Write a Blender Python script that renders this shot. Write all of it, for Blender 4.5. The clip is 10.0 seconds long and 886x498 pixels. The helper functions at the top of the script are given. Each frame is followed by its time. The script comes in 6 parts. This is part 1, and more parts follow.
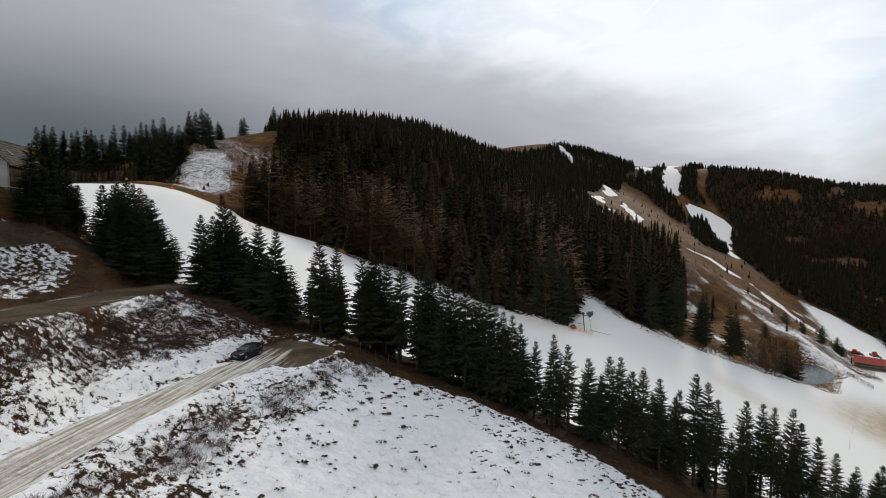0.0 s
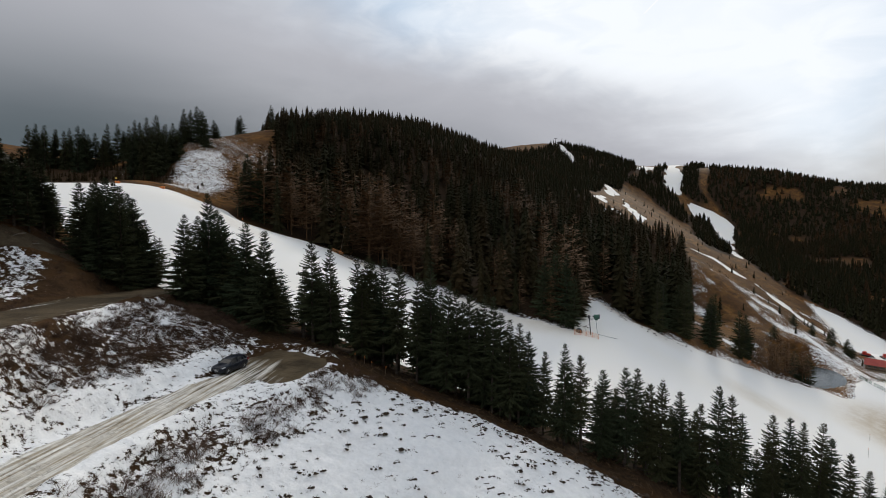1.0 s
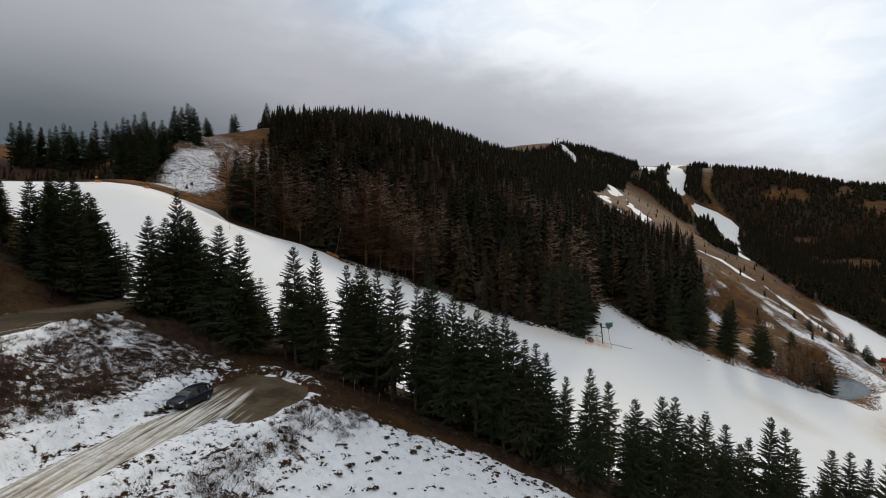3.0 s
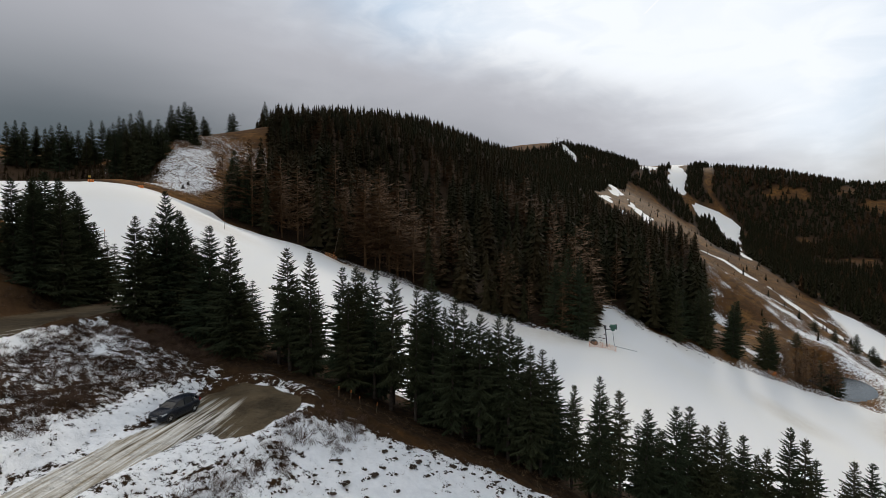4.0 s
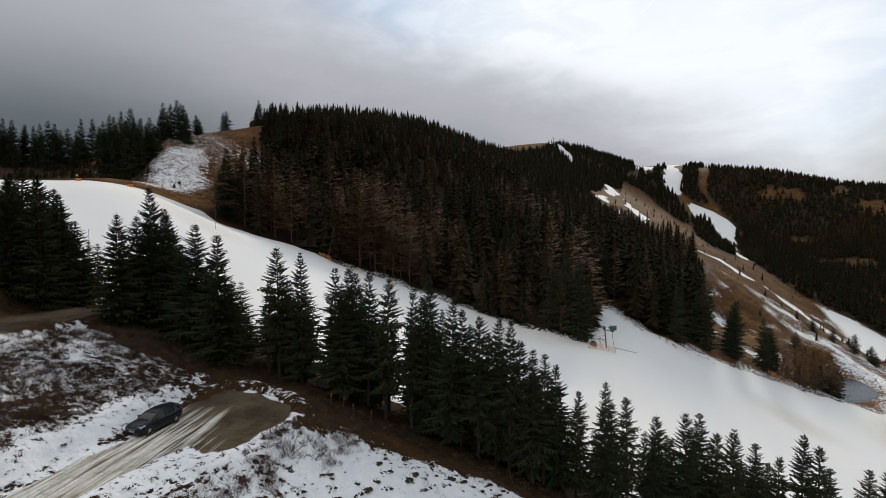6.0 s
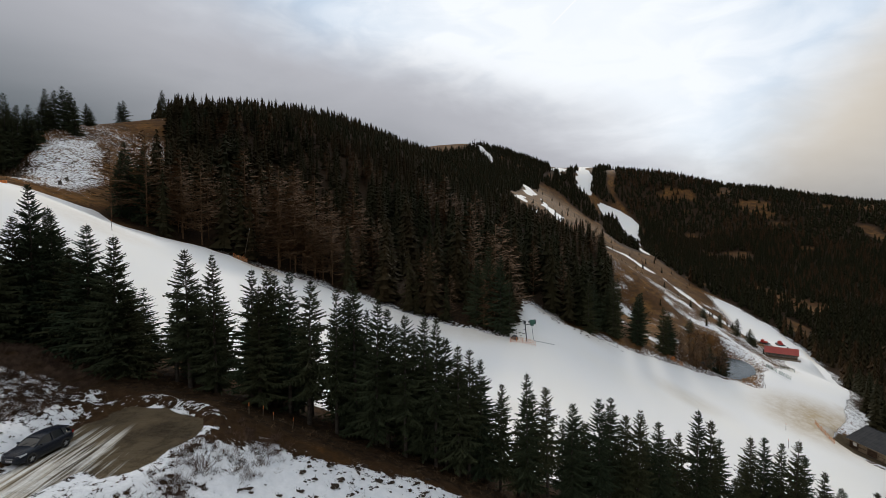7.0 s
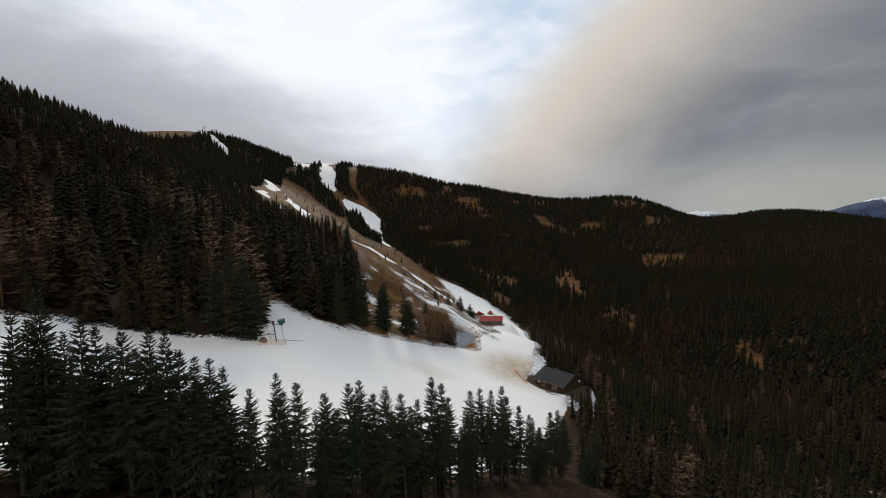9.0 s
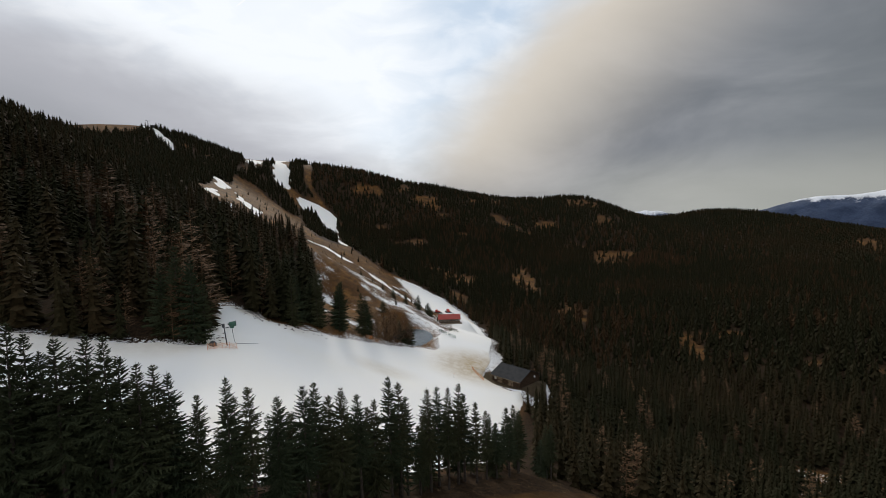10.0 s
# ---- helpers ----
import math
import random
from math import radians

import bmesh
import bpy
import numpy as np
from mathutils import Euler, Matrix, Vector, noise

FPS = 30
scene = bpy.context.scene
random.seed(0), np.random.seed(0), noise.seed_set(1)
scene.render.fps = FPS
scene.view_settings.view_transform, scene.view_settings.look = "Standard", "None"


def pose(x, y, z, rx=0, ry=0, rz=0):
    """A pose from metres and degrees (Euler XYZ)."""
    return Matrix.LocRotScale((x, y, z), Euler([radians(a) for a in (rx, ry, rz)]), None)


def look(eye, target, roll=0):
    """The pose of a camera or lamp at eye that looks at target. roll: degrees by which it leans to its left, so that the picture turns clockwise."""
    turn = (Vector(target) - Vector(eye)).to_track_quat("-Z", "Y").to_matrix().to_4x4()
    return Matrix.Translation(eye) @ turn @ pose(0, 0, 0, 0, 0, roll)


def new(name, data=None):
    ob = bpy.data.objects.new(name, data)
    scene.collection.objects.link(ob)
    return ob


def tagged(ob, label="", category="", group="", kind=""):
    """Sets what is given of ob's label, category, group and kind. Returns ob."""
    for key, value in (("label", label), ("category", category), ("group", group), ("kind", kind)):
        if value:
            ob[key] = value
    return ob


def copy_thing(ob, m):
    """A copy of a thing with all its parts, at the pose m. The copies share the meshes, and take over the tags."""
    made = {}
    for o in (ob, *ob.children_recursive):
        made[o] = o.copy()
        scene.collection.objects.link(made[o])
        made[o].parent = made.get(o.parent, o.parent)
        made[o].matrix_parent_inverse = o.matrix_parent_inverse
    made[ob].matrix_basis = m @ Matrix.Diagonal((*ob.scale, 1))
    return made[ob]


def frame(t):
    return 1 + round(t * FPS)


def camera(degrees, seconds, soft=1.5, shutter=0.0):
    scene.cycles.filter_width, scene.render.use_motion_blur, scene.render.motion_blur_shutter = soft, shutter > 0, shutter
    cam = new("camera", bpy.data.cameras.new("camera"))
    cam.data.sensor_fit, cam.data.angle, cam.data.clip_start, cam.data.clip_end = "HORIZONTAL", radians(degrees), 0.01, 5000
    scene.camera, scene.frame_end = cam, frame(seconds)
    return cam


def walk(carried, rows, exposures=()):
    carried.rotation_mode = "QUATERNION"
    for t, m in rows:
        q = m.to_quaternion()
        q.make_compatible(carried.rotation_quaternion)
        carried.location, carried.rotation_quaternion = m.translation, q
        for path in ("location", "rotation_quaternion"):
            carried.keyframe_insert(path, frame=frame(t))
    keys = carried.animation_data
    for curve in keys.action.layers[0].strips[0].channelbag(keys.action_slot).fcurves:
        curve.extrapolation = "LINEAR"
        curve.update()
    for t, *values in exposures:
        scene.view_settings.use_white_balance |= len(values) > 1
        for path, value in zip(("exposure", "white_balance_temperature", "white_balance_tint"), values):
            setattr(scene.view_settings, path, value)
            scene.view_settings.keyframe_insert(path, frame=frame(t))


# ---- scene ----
cam = camera(87.4, 10.0, soft=0.4)

PATH = [
    (0, (0.165, 1.633, 17.632), (0.039, 3.628, 17.547), 0.4),
    (0.5, (-0.077, 4.312, 17.681), (-0.205, 6.306, 17.596), 0.3),
    (1, (-0.324, 6.886, 17.73), (-0.451, 8.88, 17.645), 0.3),
    (1.5, (-0.604, 9.59, 17.871), (-0.732, 11.584, 17.786), 0.3),
    (2, (-0.888, 12.062, 18.009), (-1.017, 14.056, 17.924), 0.3),
    (2.5, (-1.059, 14.258, 18.082), (-1.188, 16.252, 17.999), 0.3),
    (4, (-1.499, 18.935, 18.142), (-1.629, 20.929, 18.06), 0.2),
    (4.5, (-1.589, 19.978, 18.118), (-1.718, 21.972, 18.036), 0.2),
    (5, (-1.633, 20.631, 18.089), (-1.762, 22.625, 18.008), 0.2),
    (5.2, (-1.664, 20.83, 18.071), (-1.793, 22.824, 17.99), 0.2),
    (6.3, (-1.886, 21.534, 17.946), (-1.9715, 23.532, 17.866), 0.05),
    (6.5, (-1.896, 21.554, 17.936), (-1.915, 23.552, 17.857), 0.0),
    (7, (-1.816, 21.548, 17.915), (-1.603, 23.535, 17.831), -0.3),
    (7.5, (-1.717, 21.462, 17.778), (-1.248, 23.404, 17.69), -0.9),
    (8, (-1.855, 21.078, 17.77), (-1.161, 22.951, 17.673), -1.2),
    (8.5, (-1.815, 20.582, 17.758), (-0.865, 22.339, 17.65), -1.5),
    (9, (-1.738, 20.261, 17.775), (-0.55, 21.865, 17.654), -1.8),
    (9.5, (-1.618, 20.029, 17.816), (-0.297, 21.525, 17.685), -1.8),
    (10, (-1.638, 19.936, 17.86), (-0.31, 21.425, 17.728), -1.8),
]
walk(cam, [(t, look(eye, target, roll)) for t, eye, target, roll in PATH])

# ---- daylight: high overcast with a bright gap low over the mountain ----
GAP_AZIMUTH, GAP_HEIGHT = radians(24), radians(24)
sun_data = bpy.data.lights.new("sun", "SUN")
sun_data.energy, sun_data.angle, sun_data.color = 1.55, radians(14), (1.0, 0.90, 0.75)
sun = new("sun", sun_data)
sun.matrix_world = look((0, 0, 0), (-math.sin(GAP_AZIMUTH) * math.cos(GAP_HEIGHT), -math.cos(GAP_AZIMUTH) * math.cos(GAP_HEIGHT), -math.sin(GAP_HEIGHT)))


def wire(tree, kind, inputs=None, **props):
    """A node with its properties and its inputs: a value, or another node's socket."""
    node = tree.nodes.new(kind)
    for key, value in props.items():
        setattr(node, key, value)
    for key, value in (inputs or {}).items():
        if isinstance(value, bpy.types.NodeSocket):
            tree.links.new(value, node.inputs[key])
        else:
            node.inputs[key].default_value = value
    return node


def maths(tree, how, a, b=0.0, c=0.0):
    return wire(tree, "ShaderNodeMath", {0: a, 1: b, 2: c}, operation=how).outputs[0]


def ramp(tree, value, lo, hi, to_lo=0.0, to_hi=1.0):
    return wire(tree, "ShaderNodeMapRange", {0: value, 1: lo, 2: hi, 3: to_lo, 4: to_hi}, interpolation_type="SMOOTHSTEP").outputs[0]


def mix(tree, k, a, b):
    return wire(tree, "ShaderNodeMix", {0: k, 6: a, 7: b}, data_type="RGBA").outputs[2]


def rgb(r, g, b):
    return (r, g, b, 1.0)


def grain(tree, where, scale, detail=4.0, rough=0.55, warp=0.0):
    return wire(tree, "ShaderNodeTexNoise", {"Vector": where, "Scale": scale, "Detail": detail, "Roughness": rough, "Distortion": warp}).outputs[0]


def make_world():
    world = bpy.data.worlds.new("overcast_sky")
    world.use_nodes = True
    scene.world = world
    t = world.node_tree
    t.nodes.clear()
    way = wire(t, "ShaderNodeTexCoord").outputs["Generated"]
    wisp = wire(t, "ShaderNodeMapping", {0: way, 2: (0, 0, -0.5), 3: (1.2, 1.2, 3.0)}).outputs[0]
    n1 = grain(t, wisp, 2.2, 5, 0.55, 0.4)
    n2 = grain(t, wisp, 6.0, 5, 0.5, 0.5)
    up = wire(t, "ShaderNodeSeparateXYZ", {0: way}).outputs[2]
    east = wire(t, "ShaderNodeSeparateXYZ", {0: way}).outputs[0]
    north = wire(t, "ShaderNodeSeparateXYZ", {0: way}).outputs[1]
    shift = maths(t, "MULTIPLY_ADD", maths(t, "SUBTRACT", n1, 0.5), 0.14, maths(t, "MULTIPLY", maths(t, "SUBTRACT", n2, 0.5), 0.05))

    def side(normal, lo, hi):
        dot = wire(t, "ShaderNodeVectorMath", {0: way, 1: normal}, operation="DOT_PRODUCT").outputs["Value"]
        return ramp(t, maths(t, "ADD", dot, shift), lo, hi), dot

    left, left_dot = side((0.286, -0.365, 0.886), -0.13, 0.03)
    right, right_dot = side((-0.612, 0.398, 0.684), -0.08, 0.08)
    open_side = ramp(t, maths(t, "ADD", east, shift), -0.66, -0.06)
    gap = maths(t, "MULTIPLY", maths(t, "MULTIPLY", left, right), open_side)
    clear = wire(t, "ShaderNodeTexSky", sky_type="NISHITA", sun_disc=False, sun_elevation=GAP_HEIGHT, sun_rotation=GAP_AZIMUTH).outputs[0]
    clear = wire(t, "ShaderNodeVectorMath", {0: clear, 3: 0.05}, operation="SCALE").outputs[0]
    core = wire(t, "ShaderNodeVectorMath", {0: way, 1: (0.30, 0.90, 0.31)}, operation="DOT_PRODUCT").outputs["Value"]
    veil = maths(t, "ADD", ramp(t, n2, 0.33, 0.72, 0.06, 0.66), ramp(t, core, 0.90, 0.985, 0, 0.7))
    veil = wire(t, "ShaderNodeClamp", {0: veil}).outputs[0]
    bright = mix(t, veil, mix(t, 0.75, clear, rgb(0.62, 0.77, 0.95)), rgb(0.94, 0.98, 1.03))
    # The cloud sheet: darker to the west and low down, bright overhead as unseen fill, warm where it meets the gap.
    sheet = mix(t, ramp(t, n1, 0.25, 0.75), rgb(0.18, 0.195, 0.22), rgb(0.35, 0.36, 0.385))
    sheet = mix(t, ramp(t, left_dot, -0.55, -0.02), mix(t, 0.55, sheet, rgb(0.085, 0.115, 0.13)), sheet)
    sheet = mix(t, ramp(t, east, -0.30, -0.68, 0, 0.8), sheet, rgb(0.075, 0.100, 0.115))
    sheet = mix(t, ramp(t, east, 0.90, 1.0, 0, 0.5), sheet, rgb(0.15, 0.175, 0.19))
    # dark sky added mainly out of view, opposite the gap, to dim the trees
    sheet = mix(t, ramp(t, north, 0.2, -0.35, 0, 0.85), sheet, rgb(0.060, 0.068, 0.078))
    near = maths(t, "MULTIPLY", ramp(t, left_dot, -0.34, -0.08), ramp(t, right_dot, -0.1, 0.1))
    sheet = mix(t, maths(t, "MULTIPLY", near, 0.7), sheet, rgb(0.57, 0.575, 0.625))
    warm = maths(t, "MULTIPLY", maths(t, "MULTIPLY", ramp(t, right_dot, -0.32, -0.02), ramp(t, right_dot, 0.16, 0.04)), ramp(t, left_dot, -0.15, 0.12))
    sheet = mix(t, maths(t, "MULTIPLY", warm, 0.75), sheet, rgb(0.80, 0.725, 0.62))
    low = maths(t, "MULTIPLY", ramp(t, up, 0.14, 0.03), ramp(t, east, 0.75, 0.95))
    sheet = mix(t, maths(t, "MULTIPLY", low, 0.45), sheet, rgb(0.52, 0.52, 0.45))
    # bright zenith beyond the view, put in as fill light for the snow
    sheet = mix(t, ramp(t, up, 0.5, 0.85), sheet, rgb(1.20, 1.11, 0.99))
    colour = mix(t, gap, sheet, bright)
    # a short vapour trail in the clear part
    trail_a = Vector((math.sin(radians(19.25)) * math.cos(radians(22.84)), math.cos(radians(19.25)) * math.cos(radians(22.84)), math.sin(radians(22.84))))
    trail_b = Vector((math.sin(radians(22.59)) * math.cos(radians(25.43)), math.cos(radians(22.59)) * math.cos(radians(25.43)), math.sin(radians(25.43))))
    across = wire(t, "ShaderNodeVectorMath", {0: way, 1: trail_a.cross(trail_b).normalized()}, operation="DOT_PRODUCT").outputs["Value"]
    trail = maths(t, "MULTIPLY", ramp(t, maths(t, "ABSOLUTE", across), 0.0022, 0.0004), maths(t, "MULTIPLY", ramp(t, up, 0.385, 0.392), ramp(t, up, 0.50, 0.44)))
    colour = mix(t, maths(t, "MULTIPLY", maths(t, "MULTIPLY", trail, ramp(t, north, 0.2, 0.4)), 0.7), colour, rgb(1.0, 1.0, 1.03))
    ground_side = ramp(t, up, -0.02, -0.12)
    colour = mix(t, ground_side, colour, rgb(0.10, 0.10, 0.10))
    back = wire(t, "ShaderNodeBackground", {0: colour, 1: 1.0})
    wire(t, "ShaderNodeOutputWorld", {0: back.outputs[0]})


make_world()


# ---- materials ----
def paint(name, build):
    """A node material; build(tree, place, shader) sets the shader's inputs and returns a height for the bump, or None."""
    m = bpy.data.materials.new(name)
    m.use_nodes = True
    t = m.node_tree
    t.nodes.clear()
    shader = wire(t, "ShaderNodeBsdfPrincipled")
    wire(t, "ShaderNodeOutputMaterial", {0: shader.outputs[0]})
    place = wire(t, "ShaderNodeNewGeometry").outputs["Position"]
    bump = build(t, place, shader)
    if bump:
        height, strength, distance = bump
        t.links.new(wire(t, "ShaderNodeBump", {"Height": height, "Strength": strength, "Distance": distance}).outputs[0], shader.inputs["Normal"])
    return m


def put(t, shader, colour=None, rough=None, **more):
    pairs = {"Base Color": colour, "Roughness": rough}
    pairs |= {k.replace("_", " "): v for k, v in more.items()}
    for key, value in pairs.items():
        if isinstance(value, bpy.types.NodeSocket):
            t.links.new(value, shader.inputs[key])
        elif value is not None:
            shader.inputs[key].default_value = value


def worn(name, a, b, rough=0.6, scale=3.0, metal=0.0, fine=40.0, depth=0.004, gloss=0.5):
    """Two tones mottled at two scales, with fine relief."""
    def build(t, place, shader):
        place = wire(t, "ShaderNodeTexCoord").outputs["Object"]
        n, f = grain(t, place, scale, 5), grain(t, place, fine, 3)
        put(t, shader, mix(t, ramp(t, maths(t, "MULTIPLY_ADD", f, 0.35, maths(t, "MULTIPLY", n, 0.65)), 0.35, 0.65), rgb(*a), rgb(*b)),
            ramp(t, f, 0.2, 0.8, rough - 0.08, rough + 0.08), Metallic=metal, Specular_IOR_Level=gloss if rough < 0.8 else 0.1)
        return f, 0.4, depth
    return paint(name, build)


def named(t, attribute):
    return wire(t, "ShaderNodeAttribute", attribute_name=attribute).outputs["Fac"]


def make_ground_material():
    def build(t, place, shader):
        broad, mid = grain(t, place, 0.035, 4), grain(t, place, 0.30, 6, 0.62)
        fine, tiny = grain(t, place, 1.5, 7, 0.68), grain(t, place, 9.0, 4, 0.6)
        tuft = wire(t, "ShaderNodeTexVoronoi", {"Vector": place, "Scale": 0.9, "Randomness": 1.0}).outputs[0]
        # dry winter grass
        grass = mix(t, ramp(t, mid, 0.32, 0.68), rgb(0.095, 0.048, 0.015), rgb(0.285, 0.130, 0.035))
        grass = mix(t, ramp(t, fine, 0.38, 0.72, 0, 0.6), grass, rgb(0.028, 0.017, 0.009))
        grass = mix(t, ramp(t, broad, 0.45, 0.70, 0, 0.45), grass, rgb(0.205, 0.105, 0.030))
        ledge = grain(t, wire(t, "ShaderNodeMapping", {0: place, 3: (0.16, 0.16, 0.45)}).outputs[0], 1.0, 6, 0.72, 0.3)
        grass = mix(t, ramp(t, ledge, 0.46, 0.60, 0, 0.7), grass, rgb(0.040, 0.022, 0.010))
        heath = maths(t, "MULTIPLY_ADD", mid, 0.45, maths(t, "MULTIPLY", grain(t, place, 0.05, 5, 0.65), 0.55))
        grass = mix(t, ramp(t, heath, 0.44, 0.56, 0, 0.75), grass, rgb(0.060, 0.031, 0.015))
        litter = mix(t, ramp(t, fine, 0.35, 0.65), rgb(0.016, 0.010, 0.006), rgb(0.054, 0.032, 0.017))
        base = mix(t, named(t, "needles"), grass, litter)
        # snow that lies in patches between tufts
        speck = maths(t, "ADD", maths(t, "MULTIPLY", fine, 0.78), maths(t, "MULTIPLY", mid, 0.22))
        lie = maths(t, "ADD", named(t, "patchy"), maths(t, "MULTIPLY", maths(t, "SUBTRACT", speck, 0.5), 2.1))
        lie = maths(t, "ADD", lie, maths(t, "MULTIPLY", maths(t, "SUBTRACT", tiny, 0.5), 0.35))
        lie = maths(t, "MULTIPLY", ramp(t, lie, 0.46, 0.56), ramp(t, named(t, "patchy"), 0.02, 0.08))
        snow = mix(t, ramp(t, fine, 0.3, 0.7), rgb(0.80, 0.805, 0.815), rgb(0.90, 0.90, 0.905))
        base = mix(t, lie, base, snow)
        # wet mud with packed, rutted snow along it
        lane = wire(t, "ShaderNodeAttribute", attribute_name="lane").outputs["Vector"]
        rut = grain(t, wire(t, "ShaderNodeMapping", {0: lane, 3: (1.5, 0.10, 1)}).outputs[0], 1.0, 5, 0.6, 0.3)
        scrape = grain(t, wire(t, "ShaderNodeMapping", {0: lane, 3: (3.0, 0.16, 1)}).outputs[0], 1.0, 4, 0.6, 0.2)
        packed = maths(t, "ADD", named(t, "packed"), maths(t, "MULTIPLY_ADD", maths(t, "SUBTRACT", rut, 0.5), 1.5, maths(t, "MULTIPLY", maths(t, "SUBTRACT", scrape, 0.5), 0.9)))
        packed = ramp(t, packed, 0.40, 0.66)
        mud = mix(t, ramp(t, mid, 0.3, 0.7), rgb(0.046, 0.034, 0.021), rgb(0.096, 0.072, 0.045))
        mud = mix(t, ramp(t, tiny, 0.45, 0.75, 0, 0.5), mud, rgb(0.15, 0.12, 0.08))
        mud = mix(t, maths(t, "MULTIPLY", named(t, "soiled"), ramp(t, mid, 0.35, 0.62, 0.15, 0.8)), mud, rgb(0.128, 0.096, 0.058))
        ice = mix(t, ramp(t, scrape, 0.3, 0.7), rgb(0.30, 0.245, 0.165), rgb(0.78, 0.765, 0.73))
        road = mix(t, packed, mud, ice)
        edge = maths(t, "ADD", named(t, "mud"), maths(t, "MULTIPLY", maths(t, "SUBTRACT", fine, 0.5), 0.6))
        base = mix(t, ramp(t, edge, 0.44, 0.56), base, road)
        # groomed run, soiled here and there
        made = mix(t, ramp(t, broad, 0.35, 0.70), rgb(0.86, 0.85, 0.835), rgb(0.87, 0.85, 0.81))
        soil = maths(t, "MULTIPLY", named(t, "soiled"), ramp(t, maths(t, "MULTIPLY_ADD", fine, 0.4, maths(t, "MULTIPLY", mid, 0.6)), 0.25, 0.7, 0.4, 1.0))
        made = mix(t, soil, made, rgb(0.42, 0.31, 0.17))
        rim = maths(t, "ADD", named(t, "groomed"), maths(t, "MULTIPLY_ADD", maths(t, "SUBTRACT", fine, 0.5), 0.35, maths(t, "MULTIPLY", maths(t, "SUBTRACT", mid, 0.5), 0.5)))
        rim = ramp(t, rim, 0.46, 0.54)
        base = mix(t, rim, base, made)
        put(t, shader, base, ramp(t, fine, 0.2, 0.8, 0.75, 0.95), Specular_IOR_Level=0.06)
        calm = maths(t, "SUBTRACT", 1.0, maths(t, "MULTIPLY", rim, 0.93))
        height = maths(t, "MULTIPLY", maths(t, "ADD", maths(t, "MULTIPLY", fine, 0.7), maths(t, "MULTIPLY", tuft, 0.35)), calm)
        height = maths(t, "ADD", height, maths(t, "MULTIPLY", maths(t, "MULTIPLY", lie, calm), 0.25))
        return height, 0.8, 0.30
    return paint("ground", build)


def make_foliage(name, dark, light, brown):
    """Needles; each tree carries its own tint in the attribute 'tint' (0 green, 1 brown) and 'shade'."""
    def build(t, place, shader):
        n, f = grain(t, place, 0.6, 3), grain(t, place, 5.0, 4)
        green = mix(t, ramp(t, f, 0.3, 0.7), rgb(*dark), rgb(*light))
        leaf = mix(t, named(t, "tint"), green, mix(t, ramp(t, n, 0.3, 0.7), rgb(brown[0] * 0.5, brown[1] * 0.5, brown[2] * 0.5), rgb(*brown)))
        put(t, shader, leaf, 0.85, Specular_IOR_Level=0.04)
    return paint(name, build)


M_GROUND = make_ground_material()
M_WOODS = make_foliage("far_needles", (0.012, 0.013, 0.007), (0.029, 0.029, 0.013), (0.078, 0.044, 0.022))


def make_near_needles():
    def build(t, place, shader):
        f = grain(t, place, 4.0, 4)
        own = wire(t, "ShaderNodeObjectInfo").outputs["Random"]
        a = mix(t, own, rgb(0.024, 0.033, 0.019), rgb(0.038, 0.041, 0.020))
        b = mix(t, own, rgb(0.046, 0.060, 0.032), rgb(0.066, 0.066, 0.032))
        put(t, shader, mix(t, ramp(t, f, 0.3, 0.7), a, b), 0.8, Specular_IOR_Level=0.06)
    return paint("near_needles", build)


M_NEEDLES = make_near_needles()
M_BARK = worn("bark", (0.038, 0.030, 0.025), (0.100, 0.082, 0.068), 0.9, 2.5, 0, 14, 0.02)
M_TWIG = worn("twigs", (0.075, 0.048, 0.036), (0.17, 0.115, 0.085), 0.85, 4)
M_LARCH = worn("larch_twigs", (0.068, 0.040, 0.022), (0.180, 0.104, 0.054), 0.85, 1.0)
M_TUFT = worn("dry_grass", (0.062, 0.044, 0.027), (0.20, 0.132, 0.070), 0.85, 0.7)
M_SHRUB = worn("heather", (0.050, 0.032, 0.023), (0.160, 0.103, 0.073), 0.9, 0.8)
M_TUSSOCK = worn("tussock", (0.026, 0.020, 0.015), (0.085, 0.062, 0.046), 0.95, 3.0)
M_CARPAINT = worn("dark_blue_car_paint", (0.006, 0.009, 0.016), (0.010, 0.014, 0.024), 0.30, 2.0, 0.0, 60, 0.0002, 0.3)
M_GLASS = worn("dark_car_glass", (0.015, 0.018, 0.020), (0.022, 0.026, 0.030), 0.10, 1.0, 0, 10, 0.0001)
M_RUBBER = worn("rubber", (0.012, 0.012, 0.012), (0.022, 0.021, 0.020), 0.85)
M_ALLOY = worn("alloy", (0.42, 0.43, 0.44), (0.55, 0.55, 0.56), 0.35, 6, 0.9)
M_CHROME = worn("chrome", (0.60, 0.61, 0.62), (0.70, 0.70, 0.70), 0.18, 4, 1.0)
M_BLACK = worn("black_plastic", (0.015, 0.015, 0.016), (0.03, 0.03, 0.03), 0.6)
M_LAMP = worn("lamp_glass", (0.45, 0.47, 0.50), (0.60, 0.62, 0.64), 0.12, 3, 0.3)
M_TAIL = worn("tail_lamp_glass", (0.20, 0.010, 0.010), (0.28, 0.015, 0.012), 0.2)
M_PLATE = worn("plate_white", (0.62, 0.62, 0.62), (0.72, 0.72, 0.72), 0.5)
M_INK = worn("plate_ink", (0.03, 0.03, 0.03), (0.05, 0.05, 0.05), 0.6)
M_ORANGE = worn("orange_plastic", (0.62, 0.16, 0.030), (0.76, 0.24, 0.05), 0.6, 3)
M_NET = worn("orange_net", (0.62, 0.30, 0.14), (0.74, 0.40, 0.20), 0.8, 3)
